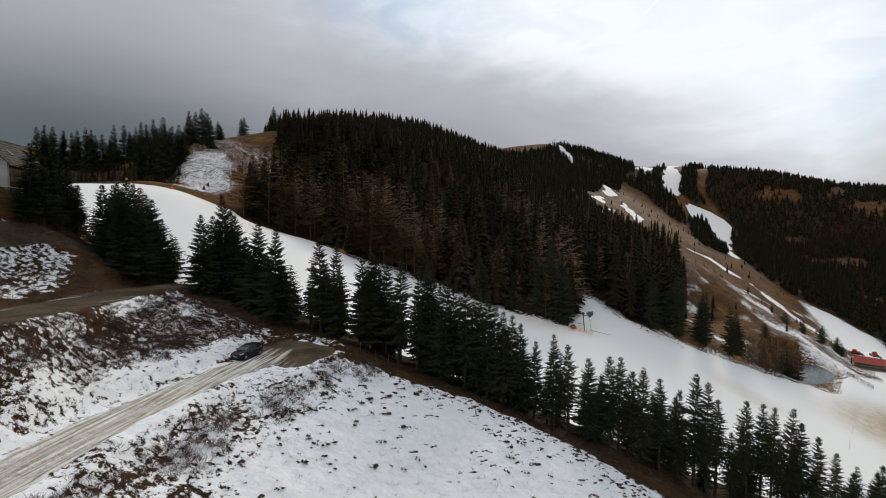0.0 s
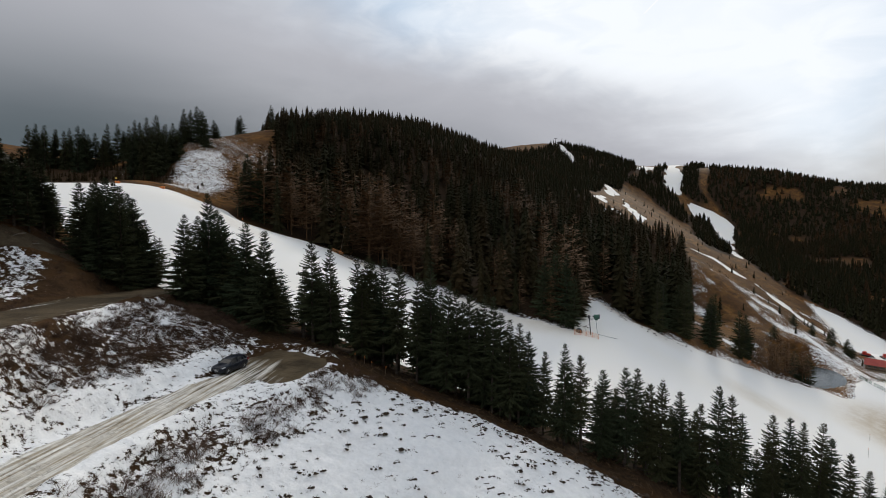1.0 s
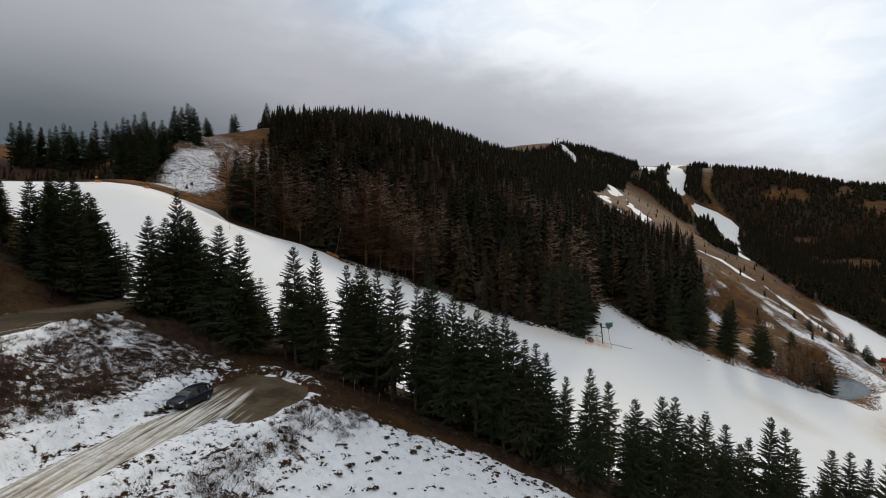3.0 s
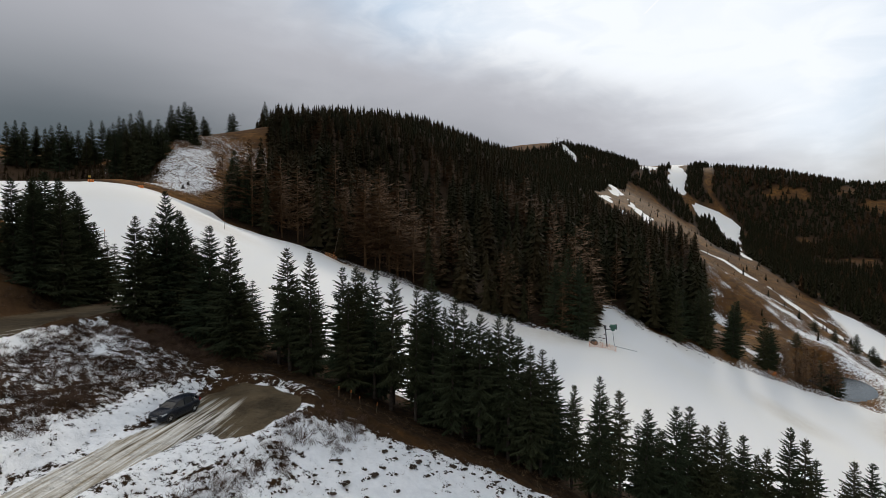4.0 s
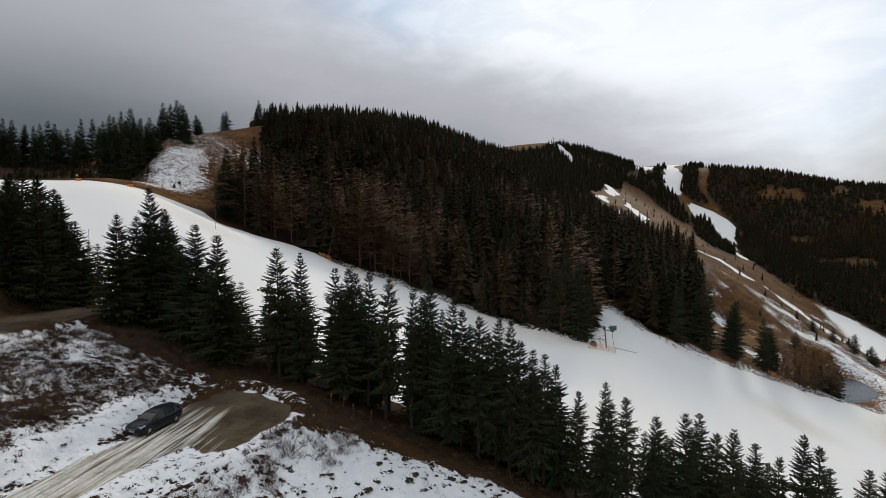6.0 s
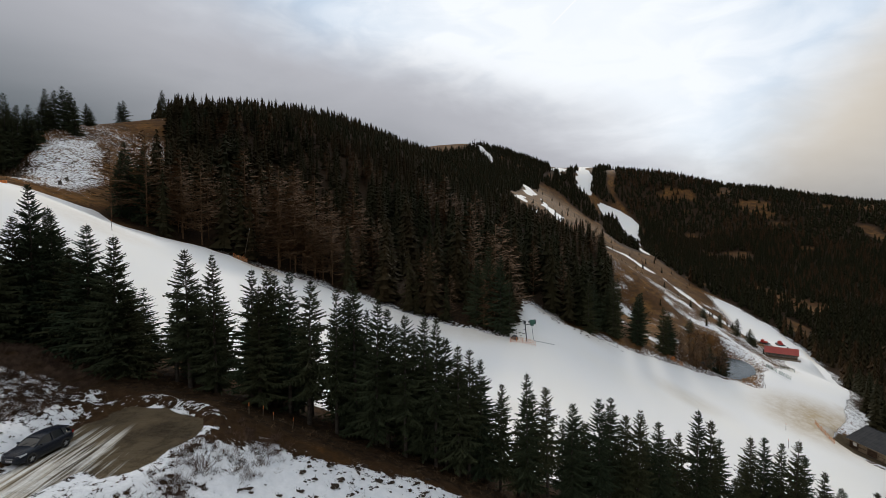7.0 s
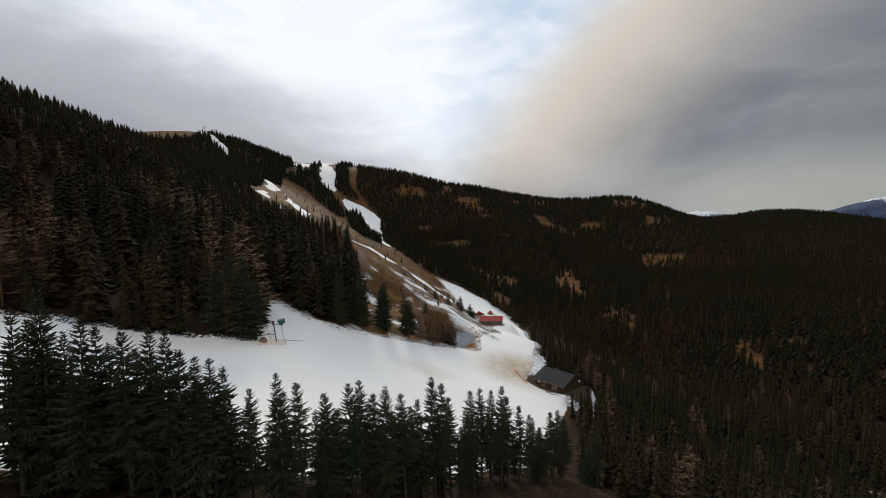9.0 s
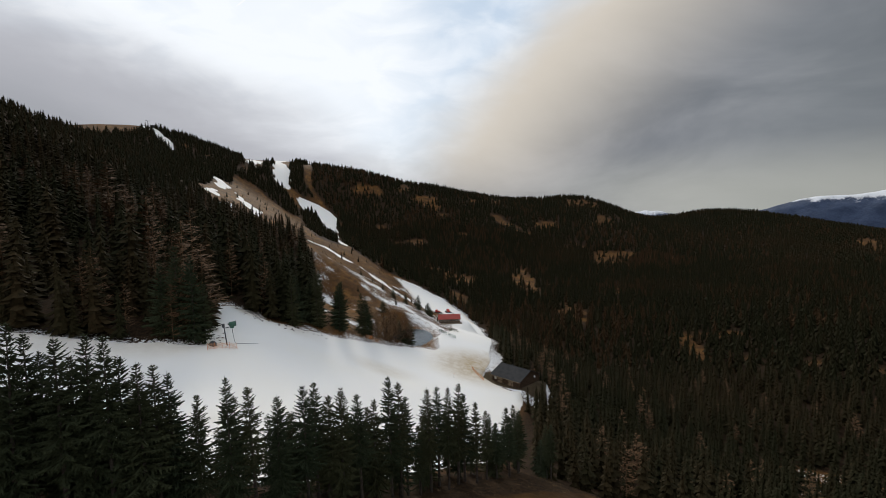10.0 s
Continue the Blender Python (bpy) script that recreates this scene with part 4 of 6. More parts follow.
    ok = (d > 1) & (rng.random(len(x)) < 0.07 + 0.12 * (rolling(x, y, 50, 49) > 0.3)) & (inside(x, y, MAIN_RUN) < -3) & (pond_ring(x, y) > 1.4)
    x, y = x[ok], y[ok]
    u, v = rng.uniform(92, 250, 1500), rng.uniform(190, 420, 1500)
    ok = (inside(u, v, GRASS_SLOPE) > 0) & (inside(u, v, MAIN_RUN) < -3) & (pond_ring(u, v) > 1.4) & (rolling(u, v, 18, 72) > 0.35) & (rng.random(len(u)) < 0.22)
    u, v = u[ok], v[ok]
    plant("slope_bushes", larches[:2], spots_of(rng, u, v, 1.2, 3.6, (1.2, 2.0)), np.full(len(u), 0.5), M_LARCH, "low bare brown bushes on the grass slope")
    u, v = rng.uniform(-215, -112, 900), rng.uniform(150, 235, 900)
    ok = (inside(u, v, [(-122, 166), (-128, 200), (-150, 222), (-215, 245), (-215, 150), (-118, 146)]) > 0) & (rng.random(900) < 0.6) & (inside(u, v, MAIN_RUN) < -3)
    plant("wood_edge_bushes", mids[:3], spots_of(rng, u[ok], v[ok], 1.5, 5.0, (1.2, 2.2)), np.full(ok.sum(), 0.45), M_WOODS, "low dark bushes and young trees below the wood")
    plant("young_spruces", mids[:4], spots_of(rng, x, y, 2.5, 6.5, (1.3, 1.8)), np.full(len(x), 0.1), M_WOODS, "small dark spruces dotted over the grassy slope")


make_woods()


def part(name, bm, material, parent=None, label=""):
    """Links a bmesh as one mesh object under a thing or a part."""
    if isinstance(bm, bpy.types.Mesh):
        me = bm
    else:
        me = bpy.data.meshes.new(name)
        bm.normal_update()
        bm.to_mesh(me)
        bm.free()
        me.materials.append(material)
    ob = new(name, me)
    ob.parent = parent
    return tagged(ob, label)


def thing(name, m, label, category, group=""):
    ob = new(name)
    ob.empty_display_size = 0.3
    ob.matrix_basis = m
    return tagged(ob, label, category, group)


def spruce(name, rng, m, label, group, **shape):
    trunk, crown = spruce_shape(rng, **shape)
    ob = thing(name, m, label, "tree", group)
    part("trunk", sheet("trunk", *trunk, M_BARK, True), M_BARK, ob, "grey-brown bare trunk")
    part("crown", sheet("crown", *crown, M_NEEDLES), M_NEEDLES, ob)
    return ob


BY_HOUSE = [(-68.5, 70.2, 11.0), (-68.4, 73.1, 10.8), (-67.3, 75.4, 10.5), (-66.9, 70.3, 10.6), (-69.6, 76.1, 10.7), (-67.8, 68.0, 7.5), (-67.2, 76.8, 8.9), (-74, 80.1, 10.6)]
BY_BEND = [(-61.9, 76.2, 12.4), (-61.9, 78.8, 13.9), (-59.5, 78.1, 15.7), (-55.9, 77.1, 16.2), (-55.7, 79.7, 14.6), (-55.8, 82.1, 11.3), (-61.1, 82, 15.2), (-58.2, 75.3, 13.6), (-58.9, 82.3, 14.4), (-63.5, 80, 13)]
ROW_UPPER = [(-44.6, 75.1, 13.5), (-44, 77.7, 13.6), (-42.4, 78.6, 17.8), (-40.2, 78.7, 15), (-35.1, 75.7, 14.8), (-31.4, 74.1, 14.6), (-45.2, 81.7, 13.3), (-43.6, 82.6, 15.3), (-38.3, 78.6, 11.7), (-33.9, 76.2, 9.9), (-30.4, 74.5, 9.2)]
ROW_MIDDLE = [(-24, 74.2, 15.2), (-21.3, 74.1, 15.3), (-25.9, 75.4, 10.9), (-23.5, 76.2, 11.7), (-17.3, 73.6, 14.8), (-15.8, 74.3, 15.5), (-13.4, 73.9, 15.9), (-11.1, 72.5, 15.8), (-15.1, 76.2, 15.2), (-16.2, 72.4, 13.2), (-8.1, 72, 15.9), (-6, 72.6, 18.3), (-7.2, 73.9, 15.5)]
ROW_MIDDLE += [(-3.9, 71.1, 16), (-2.6, 71.9, 15.4), (-0.7, 70.4, 15.3), (-5, 74.4, 14.7), (1.4, 71, 16.1), (2.5, 69.8, 16.1), (-1.7, 73.7, 13.9), (3.7, 70.5, 14.4), (4.9, 69.2, 14.1), (6.1, 70, 14), (7.6, 70.8, 13.4), (0.5, 73.2, 13.7)]
ROW_LOWER = [(12.0, 68.2, 13.7), (14.2, 68.0, 13.0), (16.8, 68.2, 12.0), (20.0, 68.3, 13.2), (21.7, 69.4, 13.8), (23.2, 69.5, 12.6), (24.5, 68.6, 13.8), (27.5, 69.4, 13.7), (30.9, 71.4, 13.4), (33.1, 70.9, 17.0), (35.2, 71.5, 16.9), (9.4, 69.5, 11.5), (27.4, 71.5, 11.1), (19.2, 70.3, 10.0)]
ROW_END = [(37.4, 73.1, 15.0), (42.0, 73.2, 16.4), (45.2, 75.1, 16.4), (45.5, 73.1, 16.7), (48.8, 74.4, 17.2), (51.1, 75.3, 15.5), (52.9, 74.2, 14.4), (56.3, 75.1, 12.7), (58.7, 74.9, 10.5), (61.8, 74.5, 11.6), (39.4, 72.6, 10.7), (31.5, 74.2, 12.1), (66, 76, 12), (70, 79, 13), (74, 74, 12), (72, 82, 14), (78, 78, 12), (67, 79.5, 13)]
HILLTOP = [(-146.3, 235, 17.5), (-144, 237, 16.3), (-140.2, 236, 18.6), (-140.4, 239, 16.4), (-136.2, 235, 17.1), (-133.6, 233, 14.4), (-146.7, 233, 12.3), (-147.7, 240, 12.3), (-140.3, 251, 10.1), (-139.3, 252, 7.9), (-145.4, 287, 11.4), (-143.9, 288, 11.8), (-128.7, 297, 15.6)]
HILLTOP += [(-103, 266, 20), (-109.8, 280.8, 13.5), (-103.1, 288.6, 12), (-81.9, 173, 21.5), (-83.2, 171.2, 17), (-80.6, 175.8, 20), (-78, 172, 18), (-85, 178, 22)]
LEFT_WOOD = [(-217.3, 222, 20.3), (-217.6, 226, 21.2), (-211, 224, 21.8), (-211, 230, 19.4), (-204.2, 228, 19.3), (-205.2, 232, 20.1), (-193.9, 224, 22.8), (-195.6, 230, 20.7), (-198.3, 236, 16.8), (-193.3, 234, 18), (-190, 238, 21.6), (-187.6, 232, 16.8), (-186.2, 240, 20.9), (-165.7, 222, 20.5)]
LEFT_WOOD += [(-165.9, 226, 21.7), (-156.1, 216, 22.4), (-150.9, 214, 24.3), (-138.8, 204, 27.6), (-143.3, 207, 22.6), (-136.4, 206, 20.5), (-138.6, 214, 17.5), (-153.4, 208, 20.9), (-147.1, 206, 21.8), (-136, 203, 19.2)]
RUN_EDGE = [(28.7, 151.5, 22.5), (25.6, 154, 24), (31, 151, 15.5), (22.5, 156, 19), (66, 177, 18), (69, 179, 17.5), (77, 180, 20.5), (79, 181.5, 22), (76, 183, 18), (88, 183.5, 19), (90.3, 184.5, 20), (89, 186.5, 17), (100.5, 187, 18), (103, 188, 17), (105, 189.5, 14), (128.2, 190.2, 12.5), (125.4, 190, 8.5), (122.5, 190.5, 9), (139.1, 214.3, 8.6), (133, 219, 6.5), (173.3, 240.2, 9.3), (178.3, 237.7, 8.1), (184, 241.7, 5.4), (168, 246, 7), (163, 252, 6)]


def make_spruces():
    rng = random.Random(11)
    kinds = {
        "dense": [dict(high=15.0, wide=3.5, bare=0.02, whorls=40, limbs=9, blades=5) for _ in range(3)],
        "row": [dict(high=15.0, wide=2.55, bare=0.10 + 0.05 * n, whorls=38, limbs=8, blades=6, gaunt=0.10 + 0.03 * n) for n in range(4)],
        "stem": [dict(high=15.0, wide=2.05, bare=0.28 + 0.05 * n, whorls=30, limbs=8, blades=5, gaunt=0.12) for n in range(3)],
    }
    kinds["small"] = [dict(high=15.0, wide=2.6, bare=0.06 + 0.06 * n, whorls=25, limbs=8, blades=4, leaf=1.1, gaunt=0.1) for n in range(3)]
    kinds["wood"] = [dict(high=15.0, wide=3.5, bare=0.01 + 0.03 * n, whorls=24, limbs=8, blades=3, leaf=1.7, full=0.60) for n in range(3)]
    labels = {
        "wood": "broad dark spruce in a dense stand",
        "small": "dark green spruce standing among taller ones",
        "dense": "tall dark green spruce with branches almost to the ground",
        "row": "tall dark green spruce with drooping limbs in the row",
        "stem": "slender dark spruce with a long bare grey trunk",
    }
    made = {}
    for places, kind, group in ((BY_HOUSE, "row", "spruces by the house"), (BY_BEND, "dense", "spruces by the road bend"), (ROW_UPPER, "dense", "spruce row beside the run"), (ROW_MIDDLE, "row", "spruce row beside the run"),
                                (ROW_LOWER, "row", "spruce row beside the run"), (ROW_END, "stem", "spruce row beside the run"), (HILLTOP, "wood", "spruces on the grassy knoll"), (LEFT_WOOD, "wood", "spruces behind the upper run"), (RUN_EDGE, "wood", "spruces along the edge of the run")):
        extra = []
        for x, y, high in places:
            if group.startswith(("spruce row", "spruces behind", "spruces by")):
                for _ in range(2 if places in (LEFT_WOOD, ROW_MIDDLE) else 1):
                    far = 1.8 if places is LEFT_WOOD else 1.0
                    extra.append((x + far * rng.uniform(-1.6, 1.6), y + far * rng.uniform(1.0, 4.5), high * rng.uniform(0.55, 0.85)))
        for n, (x, y, high) in enumerate(places + extra):
            which = kind if n < len(places) or kind == "wood" else "small"
            if places is ROW_LOWER and n % 3 == 1 and n < len(places):
                which = "stem"
            if places is ROW_MIDDLE and n % 4 == 2 and n < len(places):
                which = "stem"
            v = rng.randrange(len(kinds[which]))
            k = high / 15.0
            m = pose(x, y, height_at(x, y) - 0.1, rng.uniform(-1.2, 1.2), rng.uniform(-1.2, 1.2), rng.uniform(0, 360))
            if (which, v) not in made:
                made[which, v] = spruce("spruce_tree", rng, m, labels[which], group, **kinds[which][v])
                made[which, v].scale = (1, 1, 1)
                ob = made[which, v]
            else:
                ob = copy_thing(made[which, v], m)
            ob["group"] = group
            broad = rng.uniform(0.92, 1.15) * (0.75 + 0.25 * k)
            ob.scale = (broad, broad, k)


make_spruces()


# ---- building blocks ----
def box(bm, x0, x1, y0, y1, z0, z1, bevel=0.0):
    """A box added to a bmesh, with chamfered edges where bevel is given."""
    m = Matrix.LocRotScale(((x0 + x1) / 2, (y0 + y1) / 2, (z0 + z1) / 2), None, (x1 - x0, y1 - y0, z1 - z0))
    made = bmesh.ops.create_cube(bm, size=1.0, matrix=m)["verts"]
    if bevel:
        edges = list({e for v in made for e in v.link_edges})
        bmesh.ops.bevel(bm, geom=edges, offset=bevel, segments=2, affect="EDGES", profile=0.6)
    return bm


def boxed(*sizes, bevel=0.0):
    return box(bmesh.new(), *sizes, bevel=bevel)


def beam(bm, a, b, r0, r1=None, sides=8):
    """A round bar from a to b."""
    a, b = Vector(a), Vector(b)
    way = b - a
    m = Matrix.Translation((a + b) / 2) @ way.to_track_quat("Z", "Y").to_matrix().to_4x4()
    bmesh.ops.create_cone(bm, cap_ends=True, segments=sides, radius1=r0, radius2=r0 if r1 is None else r1, depth=way.length, matrix=m)
    return bm


def bar(a, b, r0, r1=None, sides=8):
    return beam(bmesh.new(), a, b, r0, r1, sides)


def hull(sections, closed=True):
    """A skin over rings of equal count."""
    bm = bmesh.new()
    rings = [[bm.verts.new(p) for p in ring] for ring in sections]
    count = len(rings[0])
    for a, b in zip(rings[:-1], rings[1:]):
        for k in range(count if closed else count - 1):
            bm.faces.new((a[k], a[(k + 1) % count], b[(k + 1) % count], b[k]))
    if closed:
        bm.faces.new(rings[0][::-1])
        bm.faces.new(rings[-1])
    bmesh.ops.recalc_face_normals(bm, faces=bm.faces)
    return bm


def slab(corners, thick):
    """A flat plate through four corners, thick downwards."""
    low = [(x, y, z - thick) for x, y, z in corners]
    return hull([low, corners])


def rounded(bm, angle=40):
    for f in bm.faces:
        f.smooth = True
    for e in bm.edges:
        if len(e.link_faces) == 2 and e.calc_face_angle(0) > radians(angle):
            e.smooth = False
    return bm


# ---- the parked car ----
def make_car():
    car = thing("car", pose(-28.75, 59.2, height_at(-28.75, 59.2) + 0.02, 1.0, 0, 167), "dark blue compact hatchback parked on the muddy snow track", "car")
    rows = [(2.17, 0.58, 0.36, 0.66), (2.08, 0.78, 0.25, 0.78), (1.85, 0.86, 0.21, 0.87), (1.35, 0.89, 0.20, 0.97), (0.92, 0.90, 0.20, 1.03), (0.2, 0.91, 0.20, 1.02), (-0.7, 0.91, 0.20, 1.05), (-1.5, 0.905, 0.21, 1.09), (-1.95, 0.87, 0.27, 1.10), (-2.12, 0.80, 0.34, 1.02), (-2.17, 0.70, 0.42, 0.90)]
    ring = lambda y, w, lo, hi: [(-w * 0.84, y, lo), (-w, y, lo + 0.14), (-w * 1.005, y, (lo + hi) / 2 + 0.06), (-w * 0.955, y, hi - 0.07), (-w * 0.84, y, hi), (-w * 0.4, y, hi + 0.035), (w * 0.4, y, hi + 0.035), (w * 0.84, y, hi), (w * 0.955, y, hi - 0.07), (w * 1.005, y, (lo + hi) / 2 + 0.06), (w, y, lo + 0.14), (w * 0.84, y, lo)]
    part("body", rounded(hull([ring(*r) for r in rows]), 50), M_CARPAINT, car)
    cabin = [(1.02, 0.76, 0.72, 1.03), (0.62, 0.80, 0.67, 1.24), (0.22, 0.83, 0.62, 1.44), (-0.15, 0.84, 0.61, 1.50), (-0.9, 0.84, 0.60, 1.52), (-1.5, 0.82, 0.58, 1.47), (-1.86, 0.79, 0.60, 1.30), (-2.08, 0.76, 0.66, 1.05)]
    part("window_band", rounded(hull([[(-b, y, 0.98), (-a, y, z), (a, y, z), (b, y, 0.98)] for y, b, a, z in cabin]), 60), M_GLASS, car, "tinted glass all round the cabin")
    roof = [(0.34, 0.63, 1.405), (0.18, 0.63, 1.475), (-0.15, 0.62, 1.535), (-0.9, 0.61, 1.555), (-1.55, 0.60, 1.50), (-1.82, 0.60, 1.42)]
    part("roof", rounded(hull([[(-a, y, z - 0.06), (-a * 0.97, y, z - 0.01), (-a * 0.5, y, z + 0.03), (a * 0.5, y, z + 0.03), (a * 0.97, y, z - 0.01), (a, y, z - 0.06)] for y, a, z in roof]), 60), M_CARPAINT, car)
    for side in (-1, 1):
        for (a, b) in (((0.77, 0.98, 1.03), (0.63, 0.26, 1.44)), ((0.86, -0.32, 1.0), (0.62, -0.36, 1.52)), ((0.85, -1.28, 1.02), (0.60, -1.22, 1.50)), ((0.80, -1.98, 1.04), (0.60, -1.70, 1.45))):
            part("pillar", bar((side * a[0], a[1], a[2]), (side * b[0], b[1], b[2]), 0.045, 0.035, 6), M_CARPAINT, car)
        part("door_seam", boxed(side * 0.912 - 0.004, side * 0.912 + 0.004, -0.36, -0.345, 0.35, 0.98), M_BLACK, car)
        part("sill", boxed(side * 0.88 - 0.03, side * 0.88 + 0.03, -0.95, 0.95, 0.19, 0.29, bevel=0.01), M_BLACK, car, "black plastic sill")
        part("door_handle", boxed(side * 0.918 - 0.012, side * 0.918 + 0.012, -0.22, -0.04, 0.84, 0.87, bevel=0.006), M_CARPAINT, car)
        mirror = part("mirror", boxed(side * 1.0 - 0.09, side * 1.0 + 0.09, 0.60, 0.72, 1.02, 1.16, bevel=0.03), M_CARPAINT, car)
        part("mirror_glass", boxed(side * 1.0 - 0.07, side * 1.0 + 0.07, 0.592, 0.598, 1.04, 1.14), M_CHROME, mirror)
        part("headlight", rounded(hull([[(side * x, y, z) for x, y, z in r] for r in ([(0.46, 2.13, 0.68), (0.46, 2.09, 0.80), (0.50, 2.06, 0.80), (0.50, 2.14, 0.68)], [(0.78, 2.07, 0.70), (0.78, 1.98, 0.86), (0.80, 1.95, 0.86), (0.80, 2.06, 0.70)], [(0.885, 1.70, 0.80), (0.86, 1.66, 0.90), (0.86, 1.64, 0.90), (0.89, 1.66, 0.80)])])), M_LAMP, car, "clear swept-back headlight")
        part("tail_lamp", boxed(side * 0.74 - 0.13, side * 0.74 + 0.13, -2.14, -1.93, 0.86, 1.06, bevel=0.03), M_TAIL, car, "red tail lamp")
        part("fog_lamp", boxed(side * 0.62 - 0.09, side * 0.62 + 0.09, 2.10, 2.13, 0.40, 0.49, bevel=0.02), M_BLACK, car)
        for y in (1.32, -1.33):
            wheel = part("wheel", bar((side * 0.77, y, 0.325), (side * 0.86, y, 0.325), 0.15, sides=12), M_DARKSTEEL, car)
            part("wheel_arch", bar((side * 0.70, y, 0.36), (side * 0.912, y, 0.36), 0.385, sides=20), M_BLACK, wheel)
            tyre = bar((side * 0.71, y, 0.325), (side * 0.925, y, 0.325), 0.325, sides=24)
            bmesh.ops.bevel(tyre, geom=[e for e in tyre.edges if e.calc_length() < 0.12], offset=0.03, segments=2, affect="EDGES")
            part("tyre", rounded(tyre), M_RUBBER, wheel)
            rim = bar((side * 0.90, y, 0.325), (side * 0.932, y, 0.325), 0.09, sides=12)
            for k in range(5):
                w = 6.283 * k / 5 + 0.3
                beam(rim, (side * 0.928, y, 0.325), (side * 0.928, y + 0.21 * math.cos(w), 0.325 + 0.21 * math.sin(w)), 0.035, 0.028, 6)
            part("rim", rim, M_ALLOY, wheel, "silver five-spoke alloy rim")
    part("grille", boxed(-0.42, 0.42, 2.13, 2.185, 0.52, 0.63, bevel=0.015), M_BLACK, car)
    part("grille_trim", boxed(-0.40, 0.40, 2.17, 2.195, 0.635, 0.66, bevel=0.008), M_CHROME, car, "chrome trim over the grille")
    part("lower_intake", boxed(-0.55, 0.55, 2.10, 2.165, 0.28, 0.40, bevel=0.02), M_BLACK, car)
    plate = part("number_plate", boxed(-0.26, 0.26, 2.18, 2.195, 0.42, 0.53, bevel=0.004), M_PLATE, car, "white plate with dark bars")
    for k in range(3):
        part("plate_bar", boxed(-0.20 + 0.15 * k, -0.10 + 0.15 * k, 2.196, 2.20, 0.45, 0.50), M_INK, plate)
    part("antenna", bar((0, -1.5, 1.53), (0, -1.62, 1.66), 0.012), M_BLACK, car)
    part("spoiler", boxed(-0.56, 0.56, -1.98, -1.74, 1.40, 1.455, bevel=0.02), M_CARPAINT, car)
    for side in (-1, 1):
        part("wiper", bar((0.35 * side + 0.1, 1.0, 1.07), (0.35 * side - 0.3, 0.72, 1.22), 0.012), M_BLACK, car)


make_car()


# ---- houses ----
def gable_house(name, m, label, long, wide, wall, rise, over, walls, roof, roof_label, foot=2.5, seams=0, category="house"):
    """Long along x, the gables at both ends; origin in the middle of the floor."""
    ob = thing(name, m, label, category)
    a, b = long / 2, wide / 2
    base = part("foundation", boxed(-a + 0.1, a - 0.1, -b + 0.1, b - 0.1, -foot, 0.25), M_STONE, ob, "grey stone footing")
    for s in (-1, 1):
        part("side_wall", boxed(-a, a, s * b - 0.12, s * b + 0.12, 0, wall), walls, ob)
        gable = hull([[(s * a - 0.12, -b, 0), (s * a - 0.12, b, 0), (s * a - 0.12, b, wall), (s * a - 0.12, 0, wall + rise), (s * a - 0.12, -b, wall)], [(s * a + 0.12, -b, 0), (s * a + 0.12, b, 0), (s * a + 0.12, b, wall), (s * a + 0.12, 0, wall + rise), (s * a + 0.12, -b, wall)]])
        part("gable_wall", gable, walls, ob)
        drop = rise * (over / b)
        slope = part("roof_slope", slab([(-a - over, s * (b + over), wall - drop + 0.2), (a + over, s * (b + over), wall - drop + 0.2), (a + over, 0, wall + rise + 0.2), (-a - over, 0, wall + rise + 0.2)], 0.16), roof, ob, roof_label)
        part("eaves_board", boxed(-a - over, a + over, s * (b + over) - 0.03, s * (b + over) + 0.05, wall - drop - 0.06, wall - drop + 0.17), M_TIMBER, ob)
        for k in range(seams):
            x = -a - over + (long + 2 * over) * (k + 0.5) / seams
            part("roof_seam", bar((x, s * (b + over), wall - drop + 0.215), (x, 0.02 * s, wall + rise + 0.215), 0.025, sides=4), roof, slope)
    part("ridge_cap", bar((-a - over, 0, wall + rise + 0.20), (a + over, 0, wall + rise + 0.20), 0.10), roof, ob)
    return ob


def window_in(ob, x, y, z, w, h, along, out, frame_paint=None):
    """A window on a wall: along and out are unit vectors in plan."""
    turn = Matrix(((along[0], out[0], 0, x), (along[1], out[1], 0, y), (0, 0, 1, z), (0, 0, 0, 1)))
    frame_bm = bmesh.new()
    for x0, x1, z0, z1 in ((-w / 2, w / 2, h / 2 - 0.07, h / 2), (-w / 2, w / 2, -h / 2, -h / 2 + 0.07), (-w / 2, -w / 2 + 0.07, -h / 2, h / 2), (w / 2 - 0.07, w / 2, -h / 2, h / 2), (-0.025, 0.025, -h / 2, h / 2)):
        box(frame_bm, x0, x1, -0.05, 0.06, z0, z1)
    frame_bm.transform(turn)
    window = part("window", frame_bm, frame_paint or M_PLATE, ob, "framed window")
    pane = boxed(-w / 2 + 0.05, w / 2 - 0.05, 0.0, 0.02, -h / 2 + 0.05, h / 2 - 0.05)
    pane.transform(turn)
    part("pane", pane, M_PANE, window)


